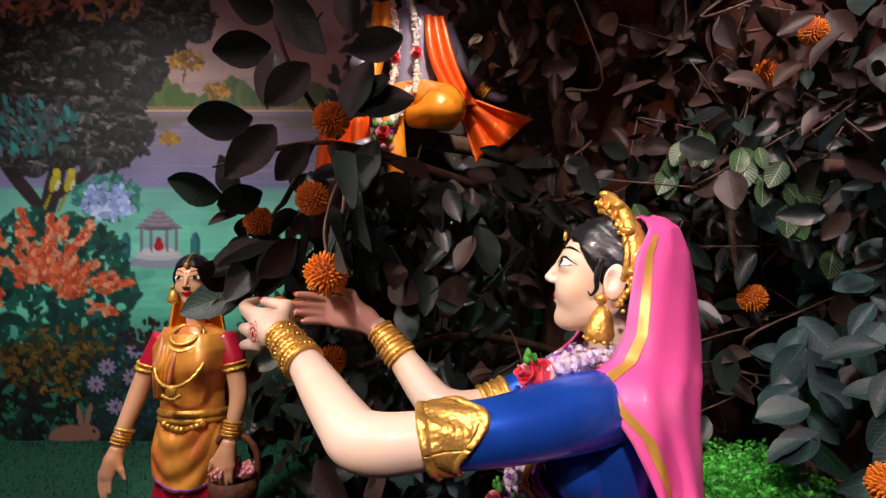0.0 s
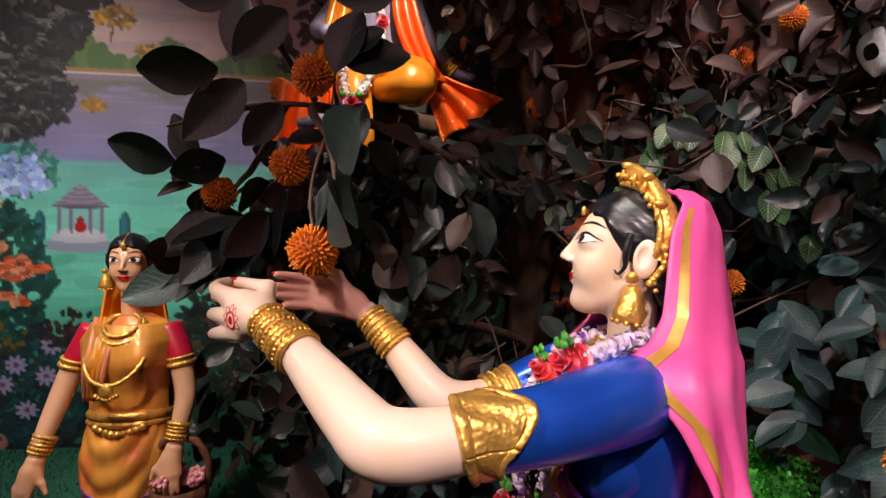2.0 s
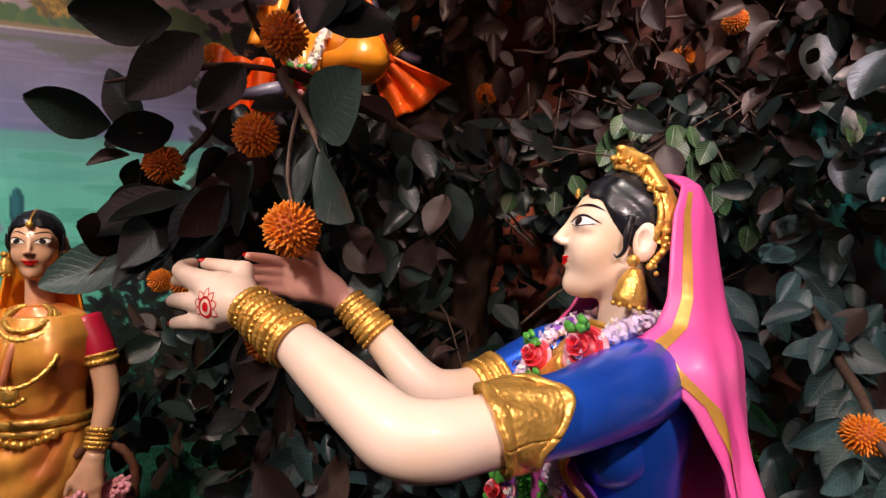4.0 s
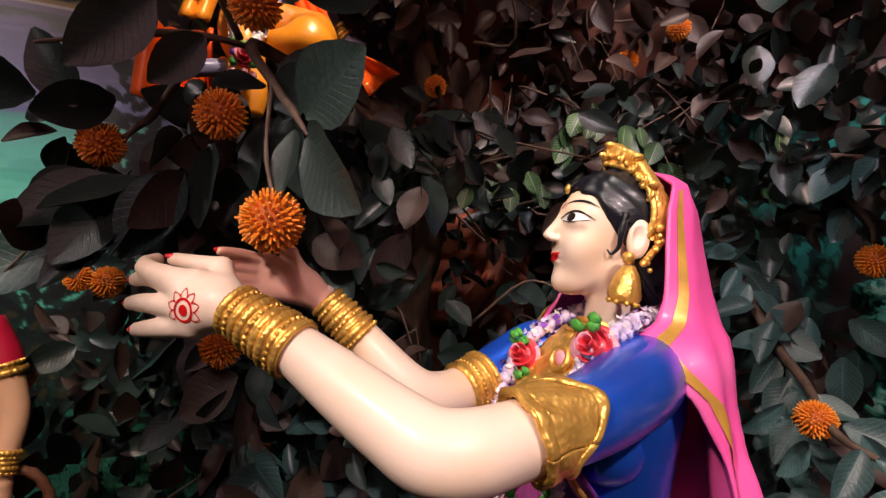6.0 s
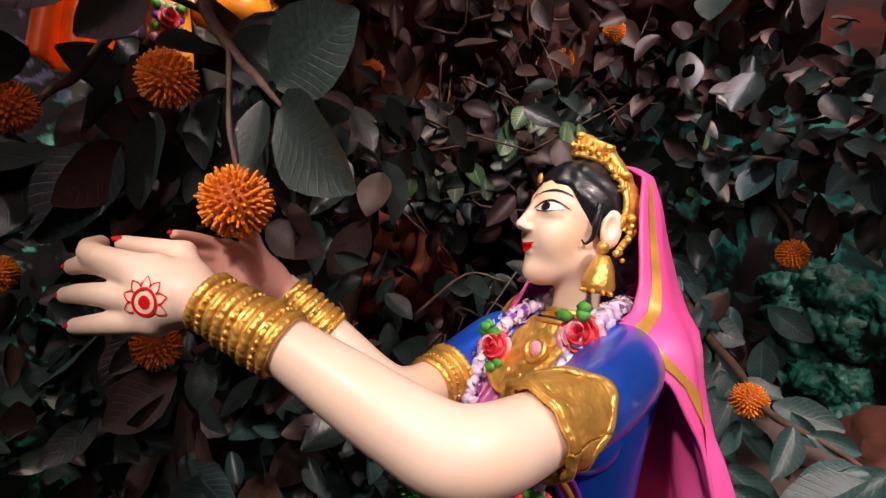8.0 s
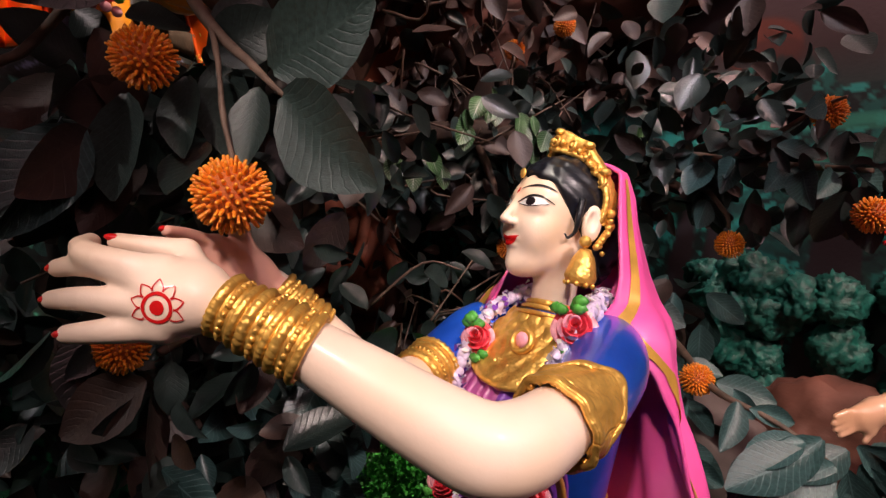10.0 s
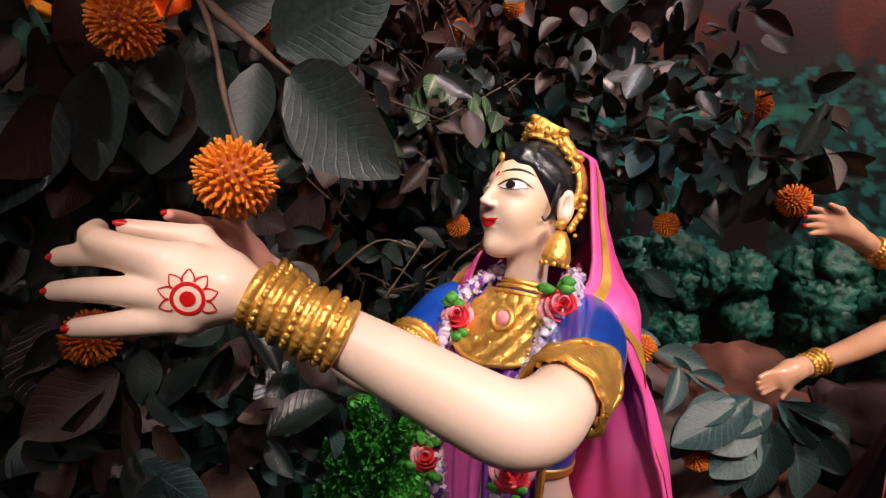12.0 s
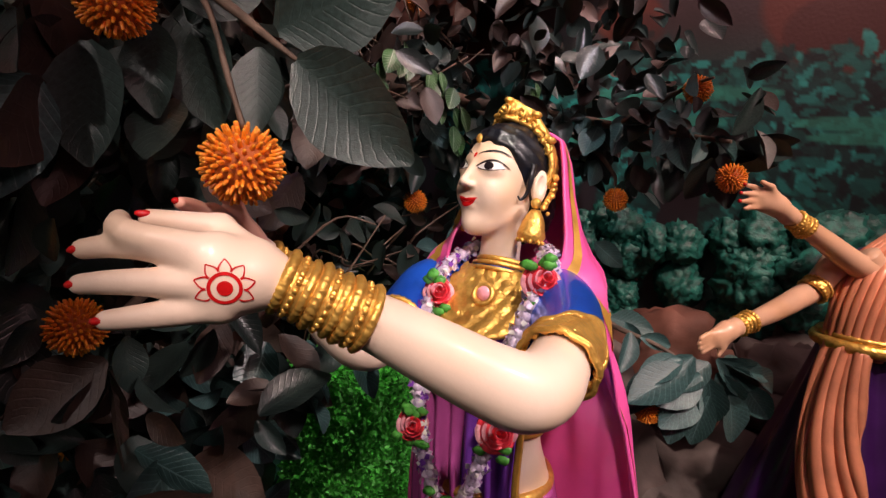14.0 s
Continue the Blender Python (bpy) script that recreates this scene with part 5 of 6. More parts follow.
def garden_mural():
    k = Canvas(-420, 960, -330, 860, 2.8)
    k.grade([(-330, (0.62, 0.55, 0.56)), (0, (0.66, 0.58, 0.58)), (150, (0.78, 0.66, 0.62)), (188, (0.62, 0.52, 0.46)), (192, (0.52, 0.46, 0.5)), (330, (0.5, 0.5, 0.66)), (336, (0.42, 0.7, 0.64)), (420, (0.5, 0.9, 0.78)), (560, (0.44, 0.88, 0.74)), (640, (0.2, 0.55, 0.45)), (860, (0.1, 0.4, 0.28))])
    R = k.rng
    for i in range(60):
        k.dab(R.uniform(200, 900), R.uniform(215, 325), R.uniform(20, 60), 2, 0, (0.58, 0.55, 0.68), 0.4)
        k.dab(R.uniform(200, 700), R.uniform(340, 620), R.uniform(20, 70), R.uniform(4, 12), R.gauss(0, 0.1), R.choice([(0.45, 0.86, 0.74), (0.3, 0.72, 0.58), (0.4, 0.78, 0.7)]), 0.45)
        k.dab(R.uniform(200, 950), R.uniform(-100, 160), R.uniform(30, 80), R.uniform(6, 16), R.gauss(0, 0.2), R.choice([(0.72, 0.62, 0.6), (0.6, 0.54, 0.58), (0.8, 0.68, 0.64)]), 0.4)
    # far shore
    for x in range(230, 700, 9):
        h = 26 + 16 * math.sin(x * 0.05) + R.uniform(-6, 6)
        k.dab(x, 186 - h / 2, 12, h / 2 + 6, 0, R.choice([(0.3, 0.42, 0.2), (0.36, 0.46, 0.22), (0.26, 0.38, 0.24)]))
        k.dab(x, 205 + h / 3, 10, h / 3, 0, (0.42, 0.42, 0.36), 0.5)
    for x in range(205, 900, 14):
        k.dab(x, 191, 16, 3, 0, (0.6, 0.48, 0.3))
        k.dab(x, 197, 14, 2, 0, (0.85, 0.78, 0.72), 0.6)
    for x, y, r in ((330, 107, 30), (385, 160, 22), (300, 245, 14)):
        k.cloud(x, y, r, r * 0.6, 60, 7, [(0.66, 0.48, 0.12), (0.75, 0.56, 0.15), (0.5, 0.38, 0.12)])
    k.dab(326, 135, 2, 14, 0.2, (0.4, 0.32, 0.2))
    # pavilion with a red seat, two clipped trees
    for y, rx in ((468, 52), (462, 50), (454, 42), (448, 40)):
        k.dab(280, y, rx, 7, 0, (0.62, 0.66, 0.72) if y > 455 else (0.8, 0.82, 0.86))
    k.dab(281, 425, 32, 26, 0, (0.55, 0.82, 0.78))
    k.dab(281, 446, 34, 8, 0, (0.86, 0.87, 0.88))
    for x in (250, 268, 296, 312):
        k.dab(x, 424, 3, 24, 0, (0.5, 0.5, 0.56))
    for i in range(9):
        k.dab(281, 402 - 3.6 * i, 40 - 4.2 * i, 4, 0, (0.5, 0.48, 0.54) if i % 2 else (0.6, 0.57, 0.62))
    k.dab(281, 404, 42, 3, 0, (0.4, 0.38, 0.44))
    k.dab(281, 436, 9, 8, 0, (0.75, 0.08, 0.12))
    k.dab(281, 426, 5, 6, 0, (0.7, 0.07, 0.12))
    for x in (223, 346):
        k.dab(x, 438, 9, 27, 0, (0.12, 0.4, 0.42))
        k.dab(x - 2, 434, 4, 20, 0, (0.18, 0.5, 0.52))
        k.dab(x, 466, 10, 4, 0, (0.15, 0.38, 0.36))
    # tall tree with drooping leaves
    k.dab(95, 330, 16, 90, 0.25, (0.2, 0.14, 0.15))
    k.dab(40, 330, 12, 70, -0.7, (0.2, 0.14, 0.15))
    k.dab(135, 320, 10, 60, 0.9, (0.2, 0.14, 0.15))
    dark, mid = [(0.12, 0.11, 0.12), (0.17, 0.17, 0.17)], [(0.36, 0.37, 0.36), (0.52, 0.5, 0.49), (0.28, 0.31, 0.3), (0.2, 0.24, 0.23)]
    for x, y, rx, ry in ((-150, 0, 260, 260), (60, 90, 190, 120), (250, 20, 120, 80), (190, 120, 100, 80), (60, 210, 170, 80), (190, 240, 80, 60), (-200, 250, 180, 120)):
        k.cloud(x, y, rx, ry, int(rx * ry / 22), 13, dark)
    for x, y, rx, ry, n in ((-150, 0, 250, 250, 110), (50, 100, 190, 110, 70), (250, 25, 120, 85, 36), (200, 120, 90, 80, 26), (60, 215, 170, 75, 44), (175, 240, 90, 60, 22)):
        for _ in range(n):
            q, w = math.sqrt(R.random()), R.random() * 6.2832
            cx, cy, tone = x + rx * q * math.cos(w), y + ry * q * math.sin(w), R.uniform(0.55, 1.1)
            k.dab(cx, cy + 8, 24, 20, 0, (0.1, 0.1, 0.1), 0.85)
            for _ in range(20):
                g, d = R.uniform(-0.3, 3.45), R.uniform(5, 24)
                col = np.array(R.choice(mid)) * tone * (1.25 - 0.025 * d)
                k.dab(cx + d * math.cos(g), cy + d * math.sin(g) * 0.9, 9, 3, g, col, 0.95)
    k.cloud(30, 220, 110, 50, 130, 10, [(0.18, 0.42, 0.42), (0.2, 0.5, 0.48), (0.25, 0.3, 0.32)], 1.2)
    k.cloud(90, 10, 170, 30, 160, 9, [(0.72, 0.55, 0.3), (0.7, 0.45, 0.45), (0.6, 0.45, 0.28)])
    # two yellow birds
    for x in (97, 124):
        k.dab(x, 322, 8, 20, 0.35, (0.68, 0.66, 0.12))
        k.dab(x + 3, 305, 7, 7, 0, (0.75, 0.72, 0.16))
        k.dab(x + 5, 328, 4, 10, 0.35, (0.8, 0.82, 0.7))
        k.dab(x - 14, 360, 3, 18, 0.4, (0.6, 0.58, 0.14))
    # blue, white and orange flower shrubs
    k.cloud(190, 350, 60, 40, 160, 9, [(0.2, 0.5, 0.45), (0.15, 0.42, 0.4), (0.3, 0.6, 0.5)])
    k.cloud(192, 358, 48, 32, 110, 6, [(0.55, 0.65, 0.88), (0.7, 0.78, 0.95)], None, 0.8)
    k.cloud(70, 520, 170, 150, 700, 14, [(0.05, 0.22, 0.2), (0.07, 0.3, 0.25), (0.1, 0.36, 0.3)])
    k.cloud(-220, 520, 200, 190, 500, 14, [(0.05, 0.22, 0.2), (0.07, 0.3, 0.25), (0.1, 0.2, 0.16)])
    for i in range(38):
        w = R.uniform(-3.35, 0.25)
        r = R.uniform(25, 120)
        x, y = 80 + r * math.cos(w), 530 + r * math.sin(w)
        for j in range(26):
            t, o = R.uniform(0, 48), R.gauss(0, 1)
            o *= 8 * (1 - t / 60)
            k.dab(x + t * math.cos(w) - o * math.sin(w), y + t * math.sin(w) + o * math.cos(w), 7, 4, w + R.gauss(0, 0.5), np.array(R.choice([(0.9, 0.44, 0.26), (0.8, 0.33, 0.2), (0.95, 0.64, 0.48)])) * R.uniform(0.85, 1.1))
    for x, y, rx, ry, n in ((60, 720, 240, 100, 620), (-220, 720, 220, 110, 400), (330, 760, 170, 70, 420), (500, 640, 90, 120, 300)):
        k.cloud(x, y, rx, ry, n, 12, [(0.05, 0.1, 0.1), (0.08, 0.16, 0.15), (0.04, 0.07, 0.08), (0.1, 0.2, 0.16)])
    k.cloud(120, 640, 130, 60, 260, 8, [(0.42, 0.34, 0.1), (0.5, 0.38, 0.14), (0.2, 0.2, 0.1)])
    k.cloud(220, 690, 70, 90, 260, 10, [(0.06, 0.2, 0.22), (0.1, 0.3, 0.32), (0.12, 0.22, 0.2)])
    for x, y in ((190, 650), (232, 668), (205, 720), (240, 620), (170, 680), (440, 760), (410, 720)):
        for j in range(9):
            a = j * 0.698
            k.dab(x + 9 * math.cos(a), y + 8 * math.sin(a), 8, 3, a, (0.62, 0.6, 0.74))
        k.dab(x, y, 4, 4, 0, (0.45, 0.3, 0.4))
    k.cloud(470, 690, 110, 110, 500, 10, [(0.06, 0.14, 0.12), (0.1, 0.2, 0.16), (0.3, 0.26, 0.14), (0.05, 0.1, 0.09)])
    k.cloud(640, 600, 130, 260, 700, 14, [(0.05, 0.08, 0.07), (0.08, 0.1, 0.09), (0.12, 0.12, 0.1)])
    k.cloud(680, 300, 110, 300, 500, 14, [(0.08, 0.09, 0.08), (0.14, 0.14, 0.13)])
    k.cloud(880, 420, 130, 460, 1300, 18, [(0.05, 0.07, 0.06), (0.08, 0.09, 0.08), (0.1, 0.07, 0.06)])
    # patterned tail of a bird by the shrubs, and a rabbit
    for i in range(60):
        a, r = R.uniform(3.3, 5.4), R.uniform(10, 66)
        k.dab(268 + r * math.cos(a), 625 + r * 0.9 * math.sin(a), 6, 4, a, R.choice([(0.16, 0.1, 0.1), (0.3, 0.2, 0.16), (0.1, 0.16, 0.2)]))
    for x, y, rx, ry, t in ((125, 778, 40, 26, 0), (158, 768, 20, 16, 0.2), (142, 740, 5, 26, -0.2), (156, 738, 5, 26, 0.2)):
        k.dab(x, y, rx, ry, t, (0.62, 0.46, 0.4))
    k.dab(166, 764, 3, 3, 0, (0.1, 0.05, 0.05))
    k.hang("mural_garden", lambda x, y: ((x - 784) / 921 * 2.85, 2.85, 1.5 - (y - 441) / 921 * 2.85), "painted garden mural with lake, pavilion and flowering shrubs")


garden_mural()


def woods_mural():
    k = Canvas(-60, 520, 0, 400, 1.1)
    k.grade([(0, (0.3, 0.25, 0.3)), (110, (0.34, 0.27, 0.31)), (170, (0.2, 0.16, 0.16)), (200, (0.12, 0.3, 0.28)), (215, (0.16, 0.5, 0.42)), (260, (0.06, 0.2, 0.18)), (400, (0.05, 0.14, 0.12))])
    R = k.rng
    for _ in range(26):
        x, y, r = R.uniform(-60, 520), R.uniform(110, 190), R.uniform(14, 34)
        k.dab(x, y, r, r * 0.75, R.gauss(0, 0.3), (0.36, 0.17, 0.12), 0.9)
        k.dab(x + 4, y + 5, r * 0.8, r * 0.5, R.gauss(0, 0.3), (0.24, 0.11, 0.09), 0.7)
    for _ in range(70):
        x, y = R.uniform(-40, 500), R.choice((200, 215, 235, 260, 300)) + R.gauss(0, 12)
        k.cloud(x, y, 30, 17, 110, 4.2, [(0.05, 0.2, 0.19), (0.08, 0.36, 0.33), (0.16, 0.56, 0.52), (0.03, 0.1, 0.1)])
    for _ in range(16):
        x = R.uniform(-40, 500)
        k.dab(x, 290, 6, 60, R.gauss(0, 0.1), (0.14, 0.11, 0.13))
    for _ in range(14):
        k.dab(R.uniform(200, 480), R.uniform(195, 225), 30, 3, 0, (0.22, 0.6, 0.5), 0.7)
    k.hang("mural_woods", lambda x, y: (1.94, 3.38 - x * 0.01, 3.9 - y * 0.01), "dark teal painted woods and sky on the side wall")


woods_mural()


def blob_mesh(name, clumps, seed, detail=0.05, rough=0.3):
    """Knobbly relief from overlapping lumps (x, y, z, radius)."""
    bm = bmesh.new()
    for x, y, z, r in clumps:
        res = bmesh.ops.create_icosphere(bm, subdivisions=4, radius=r)
        for v in res["verts"]:
            p = v.co.copy()
            d = 1 + rough * noise.noise(p / r * 1.3 + Vector((x * 9, y * 9, seed))) + detail * noise.noise(p / r * 6 + Vector((z * 9, seed, x)))
            v.co = p * d + Vector((x, y, z))
    me = bpy.data.meshes.new(name)
    bm.to_mesh(me)
    bm.free()
    me.polygons.foreach_set("use_smooth", [True] * len(me.polygons))
    return me


def teal_relief_tree(x, y, z, s, seed):
    root = tagged(new("relief_tree"), "teal painted plaster relief of a leafy tree on the side wall", "relief", "relief trees")
    root.matrix_basis = pose(x, y, z)
    rng = random.Random(seed)
    V, F = tube([(0.1, 0, -0.75 * s, 0.09 * s), (0.08, 0.02, -0.3 * s, 0.06 * s), (0.09, -0.04, 0.1 * s, 0.05 * s)], 14, 6, 1, True, lambda t, a: 1 + 0.12 * math.sin(a * 5 + t * 9))
    part("trunk", mesh_of("trunk", V, F), "greyrock", root, "grey-brown plaster trunk")
    for i in range(16):
        c = (rng.uniform(-0.02, 0.05), rng.uniform(-0.26, 0.26) * s, rng.uniform(-0.2, 0.3) * s)
        part("leaf_clump", blob_mesh("leaf_clump", [(0, 0, 0, rng.uniform(0.07, 0.12) * s)], seed + i, 0.35, 0.35), "teal", root, "", pose(*c))


teal_relief_tree(1.86, 1.08, 1.0, 1.0, 1)
teal_relief_tree(1.88, 0.35, 1.1, 1.1, 2)
teal_relief_tree(1.88, -0.4, 1.2, 1.2, 3)


def boulder(c, r, key, seed, label):
    me = blob_mesh("boulder", [(0, 0, 0, r)], seed, 0.3, 0.55)
    me.materials.append(M[key])
    ob = tagged(new("boulder", me), label, "boulder", "boulders along the side wall")
    ob.matrix_basis = pose(*c) @ Matrix.Diagonal((1, 1.15, 0.9, 1))


for i, (c, r, key) in enumerate((((1.58, 0.85, 0.72), 0.24, "rock"), ((1.72, 0.3, 0.62), 0.3, "greyrock"), ((1.45, 1.25, 0.45), 0.38, "greyrock"), ((1.7, 1.7, 0.5), 0.42, "rock"), ((1.6, -0.3, 0.4), 0.42, "rock"), ((1.5, 0.7, 0.28), 0.3, "greyrock"), ((1.6, 2.4, 2.5), 0.45, "rock"), ((1.75, 1.6, 2.75), 0.4, "rock"), ((1.6, 2.9, 1.9), 0.4, "rock"))):
    boulder(c, r, key, i * 3 + 1, "red-brown painted plaster boulder against the wall" if key == "rock" else "grey-brown painted plaster boulder against the wall")


def carved_block():
    root = tagged(new("carved_relief"), "terracotta carved relief block half hidden behind the leaves", "relief")
    root.matrix_basis = pose(1.35, 3.3, 1.25)
    rng = random.Random(2)
    bm_me = blob_mesh("backing", [(-0.15, 0.05, -0.2, 0.25), (0.15, 0.05, 0.1, 0.28), (0.1, 0.05, -0.25, 0.24), (-0.15, 0.05, 0.2, 0.24)], 5, 0.1, 0.3)
    part("backing", bm_me, "terracotta", root)
    for i in range(9):
        V, F = tube([(rng.uniform(-0.25, 0.25), -0.22, rng.uniform(-0.3, 0.3), 0.03), (rng.uniform(-0.25, 0.25), -0.26, rng.uniform(-0.3, 0.3), 0.045), (rng.uniform(-0.25, 0.25), -0.22, rng.uniform(-0.3, 0.3), 0.025)], 10, 6)
        part("carved_scroll", mesh_of("carved_scroll", V, F), "terracotta", root)


carved_block()

# ---------- leaves, branches and fruit ----------


def leaf_mesh(name, width, curl, cup, seed, nu=7, nv=4):
    """A leaf 1 long along x, with a folded midrib, wavy rim and bent tip."""
    rng = random.Random(seed)
    ph = rng.random() * 6
    V, F, UV = [], [], []
    for i in range(nu + 1):
        s = i / nu
        w = width * (math.sin(math.pi * min(1, s * 0.97 + 0.015)) ** 0.72) * (1.12 - 0.3 * s)
        for j in range(nv + 1):
            t = 2 * j / nv - 1
            V.append((s - curl * 0.15 * s * s, t * w / 2, cup * w * t * t * 0.5 - curl * 0.35 * s * s + 0.012 * math.sin(s * 12 + ph) * t * t))
            UV.append((j / nv, s))
    W = nv + 1
    for i in range(nu):
        for j in range(nv):
            F.append((i * W + j, (i + 1) * W + j, (i + 1) * W + j + 1, i * W + j + 1))
    return np.array(V), F, np.array(UV)


def with_uv(me, uv):
    lay = me.uv_layers.new(name="UVMap")
    li = np.zeros(len(me.loops), int)
    me.loops.foreach_get("vertex_index", li)
    lay.data.foreach_set("uv", np.array(uv)[li].ravel())
    return me


SHAPES = [leaf_mesh("leaf", 0.6, 0.25, 0.35, 1), leaf_mesh("leaf", 0.52, 0.6, 0.5, 2), leaf_mesh("leaf", 0.68, 0.1, 0.25, 3), leaf_mesh("leaf", 0.46, 0.4, 0.7, 4), leaf_mesh("leaf", 0.6, -0.25, 0.3, 5)]
LEAF = {}
for key in ("leaf", "leafblue", "leafdry"):
    LEAF[key] = []
    for V, F, UV in SHAPES:
        me = with_uv(mesh_of("leaf", V, F), UV)
        me.materials.append(M[key])
        LEAF[key].append(me)


def aim(p, along, face, size, twist=0.0):
    """Pose of a leaf with its stalk at p, pointing along, its upper side towards face."""
    x = Vector(along).normalized()
    z = Vector(face)
    z = (z - x * z.dot(x))
    z = z.normalized() if z.length > 1e-5 else x.orthogonal().normalized()
    y = z.cross(x)
    m = Matrix((x, y, z)).transposed().to_4x4()
    return Matrix.Translation(p) @ m @ pose(0, 0, 0, twist, 0, 0) @ Matrix.Scale(size, 4)


tree = tagged(new("kadamba_tree"), "artificial tree with dark glossy leaves, brown bark and spiky orange fruit", "tree")
tree.matrix_basis = pose(0.65, 2.72, 0.1)
HOME = tree.matrix_basis.inverted()


def branch(name, rows, key="bark", n=12, k=8):
    V, F = tube(rows, n, k, 1.0, True, lambda s, a: 1 + 0.09 * math.sin(a * 4 + s * 17) + 0.06 * math.sin(a * 7 - s * 40))
    V = V - np.array((0.65, 2.72, 0.1))
    return part(name, mesh_of(name, V, F), key, tree)


branch("trunk", [(0.64, 2.76, 0.1, 0.15), (0.62, 2.73, 0.5, 0.11), (0.61, 2.72, 1.0, 0.095), (0.65, 2.66, 1.4, 0.095), (0.68, 2.6, 1.65, 0.08)], "bark", 20, 10)
branch("branch", [(0.66, 2.64, 1.5, 0.07), (0.6, 2.62, 1.8, 0.06), (0.45, 2.62, 1.95, 0.055), (0.1, 2.6, 2.02, 0.05), (-0.3, 2.56, 2.05, 0.04), (-0.6, 2.5, 2.1, 0.02)])
branch("branch", [(0.68, 2.6, 1.55, 0.06), (0.85, 2.3, 1.74, 0.05), (1.05, 2.0, 1.8, 0.045), (1.3, 1.75, 1.76, 0.04), (1.45, 1.45, 1.66, 0.03), (1.5, 1.2, 1.55, 0.015)])
branch("branch", [(0.68, 2.6, 1.6, 0.06), (0.8, 2.55, 2.0, 0.05), (0.95, 2.4, 2.4, 0.04), (1.2, 2.1, 2.8, 0.03), (1.4, 1.8, 3.1, 0.02)])
branch("branch", [(0.65, 2.62, 1.9, 0.05), (0.5, 2.5, 2.4, 0.04), (0.35, 2.3, 2.8, 0.03), (0.1, 2.0, 3.2, 0.02)])
branch("branch", [(0.6, 2.55, 1.72, 0.03), (0.32, 2.05, 1.68, 0.02), (-0.02, 1.62, 1.74, 0.015), (-0.278, 1.385, 1.775, 0.012), (-0.256, 1.34, 1.7, 0.009), (-0.235, 1.25, 1.635, 0.007), (-0.225, 1.163, 1.579, 0.003)], "twig", 8)
branch("branch", [(-0.02, 1.62, 1.74, 0.007), (-0.26, 1.5, 1.8, 0.006), (-0.42, 1.42, 1.78, 0.008), (-0.55, 1.4, 1.74, 0.005), (-0.62, 1.4, 1.72, 0.003)], "twig", 7)
branch("branch", [(-0.3, 1.5, 1.82, 0.009), (-0.36, 1.42, 1.9, 0.008), (-0.41, 1.37, 2.0, 0.006), (-0.44, 1.35, 2.1, 0.004)], "twig", 7)
branch("branch", [(-0.36, 1.45, 1.8, 0.009), (-0.45, 1.5, 1.65, 0.008), (-0.5, 1.53, 1.6, 0.006), (-0.6, 1.55, 1.45, 0.004), (-0.72, 1.57, 1.3, 0.002)], "twig", 7)
branch("branch", [(0.6, 2.68, 0.95, 0.03), (0.35, 2.2, 1.1, 0.02), (0.05, 1.8, 1.2, 0.014), (-0.25, 1.55, 1.15, 0.009)], "twig", 8)
branch("branch", [(1.05, 2.0, 1.8, 0.025), (1.02, 1.85, 1.6, 0.015), (1.0, 1.78, 1.45, 0.01), (1.04, 1.77, 1.36, 0.006)], "twig", 8)
branch("branch", [(1.3, 1.75, 1.76, 0.025), (1.25, 1.4, 1.72, 0.018), (1.18, 1.05, 1.66, 0.013), (1.08, 0.8, 1.62, 0.009), (1.0, 0.68, 1.6, 0.006)], "twig", 8)
branch("branch", [(1.25, 1.4, 1.72, 0.014), (1.2, 1.15, 1.6, 0.01), (1.14, 1.03, 1.5, 0.007), (1.125, 1.01, 1.45, 0.005)], "twig", 7)
branch("branch", [(1.18, 1.05, 1.66, 0.01), (1.16, 0.9, 1.74, 0.008), (1.12, 0.82, 1.78, 0.006), (1.05, 0.75, 1.79, 0.004)], "twig", 7)
branch("branch", [(1.2, 1.5, 1.5, 0.02), (1.1, 1.25, 1.2, 0.014), (0.95, 1.05, 1.1, 0.011), (0.82, 0.92, 1.05, 0.009), (0.79, 0.78, 1.02, 0.006), (0.785, 0.68, 0.97, 0.004)], "twig", 8)

FRUIT_A = [(-0.27, 1.205, 1.443, 0.107), (-0.34, 1.358, 1.632, 0.094), (-0.288, 1.342, 1.834, 0.098), (-0.542, 1.532, 1.581, 0.09), (0.55, 2.36, 2.055, 0.098), (0.674, 2.52, 2.54, 0.104), (1.181, 1.904, 2.148, 0.088), (1.191, 1.674, 2.2, 0.088), (1.05, 1.765, 1.333, 0.098), (-0.815, 2.22, 0.97, 0.085)]
FRUIT_B = [(-0.322, 1.506, 1.178, 0.09), (1.123, 1.004, 1.404, 0.084), (0.835, 0.968, 1.06, 0.086), (0.732, 0.782, 0.854, 0.076), (1.117, 0.794, 1.767, 0.09), (1.573, 1.204, 1.963, 0.085), (-0.214, 1.779, 0.862, 0.09), (0.945, 0.665, 1.495, 0.085), (-0.59, 2.1, 1.257, 0.095), (-0.66, 2.1, 1.27, 0.08), (-0.53, 2.3, 2.07, 0.09)]
FRUIT_AT = [Vector(f[:3]) for f in FRUIT_A + FRUIT_B]


def by_fruit(p, along, size):
    mid = Vector(p) + Vector(along).normalized() * size * 0.5
    return any((mid - q).length < 0.1 for q in FRUIT_AT)


BUNCH = {"leaf": [], "leafblue": [], "leafdry": [], "ivy": []}
singles = [0]


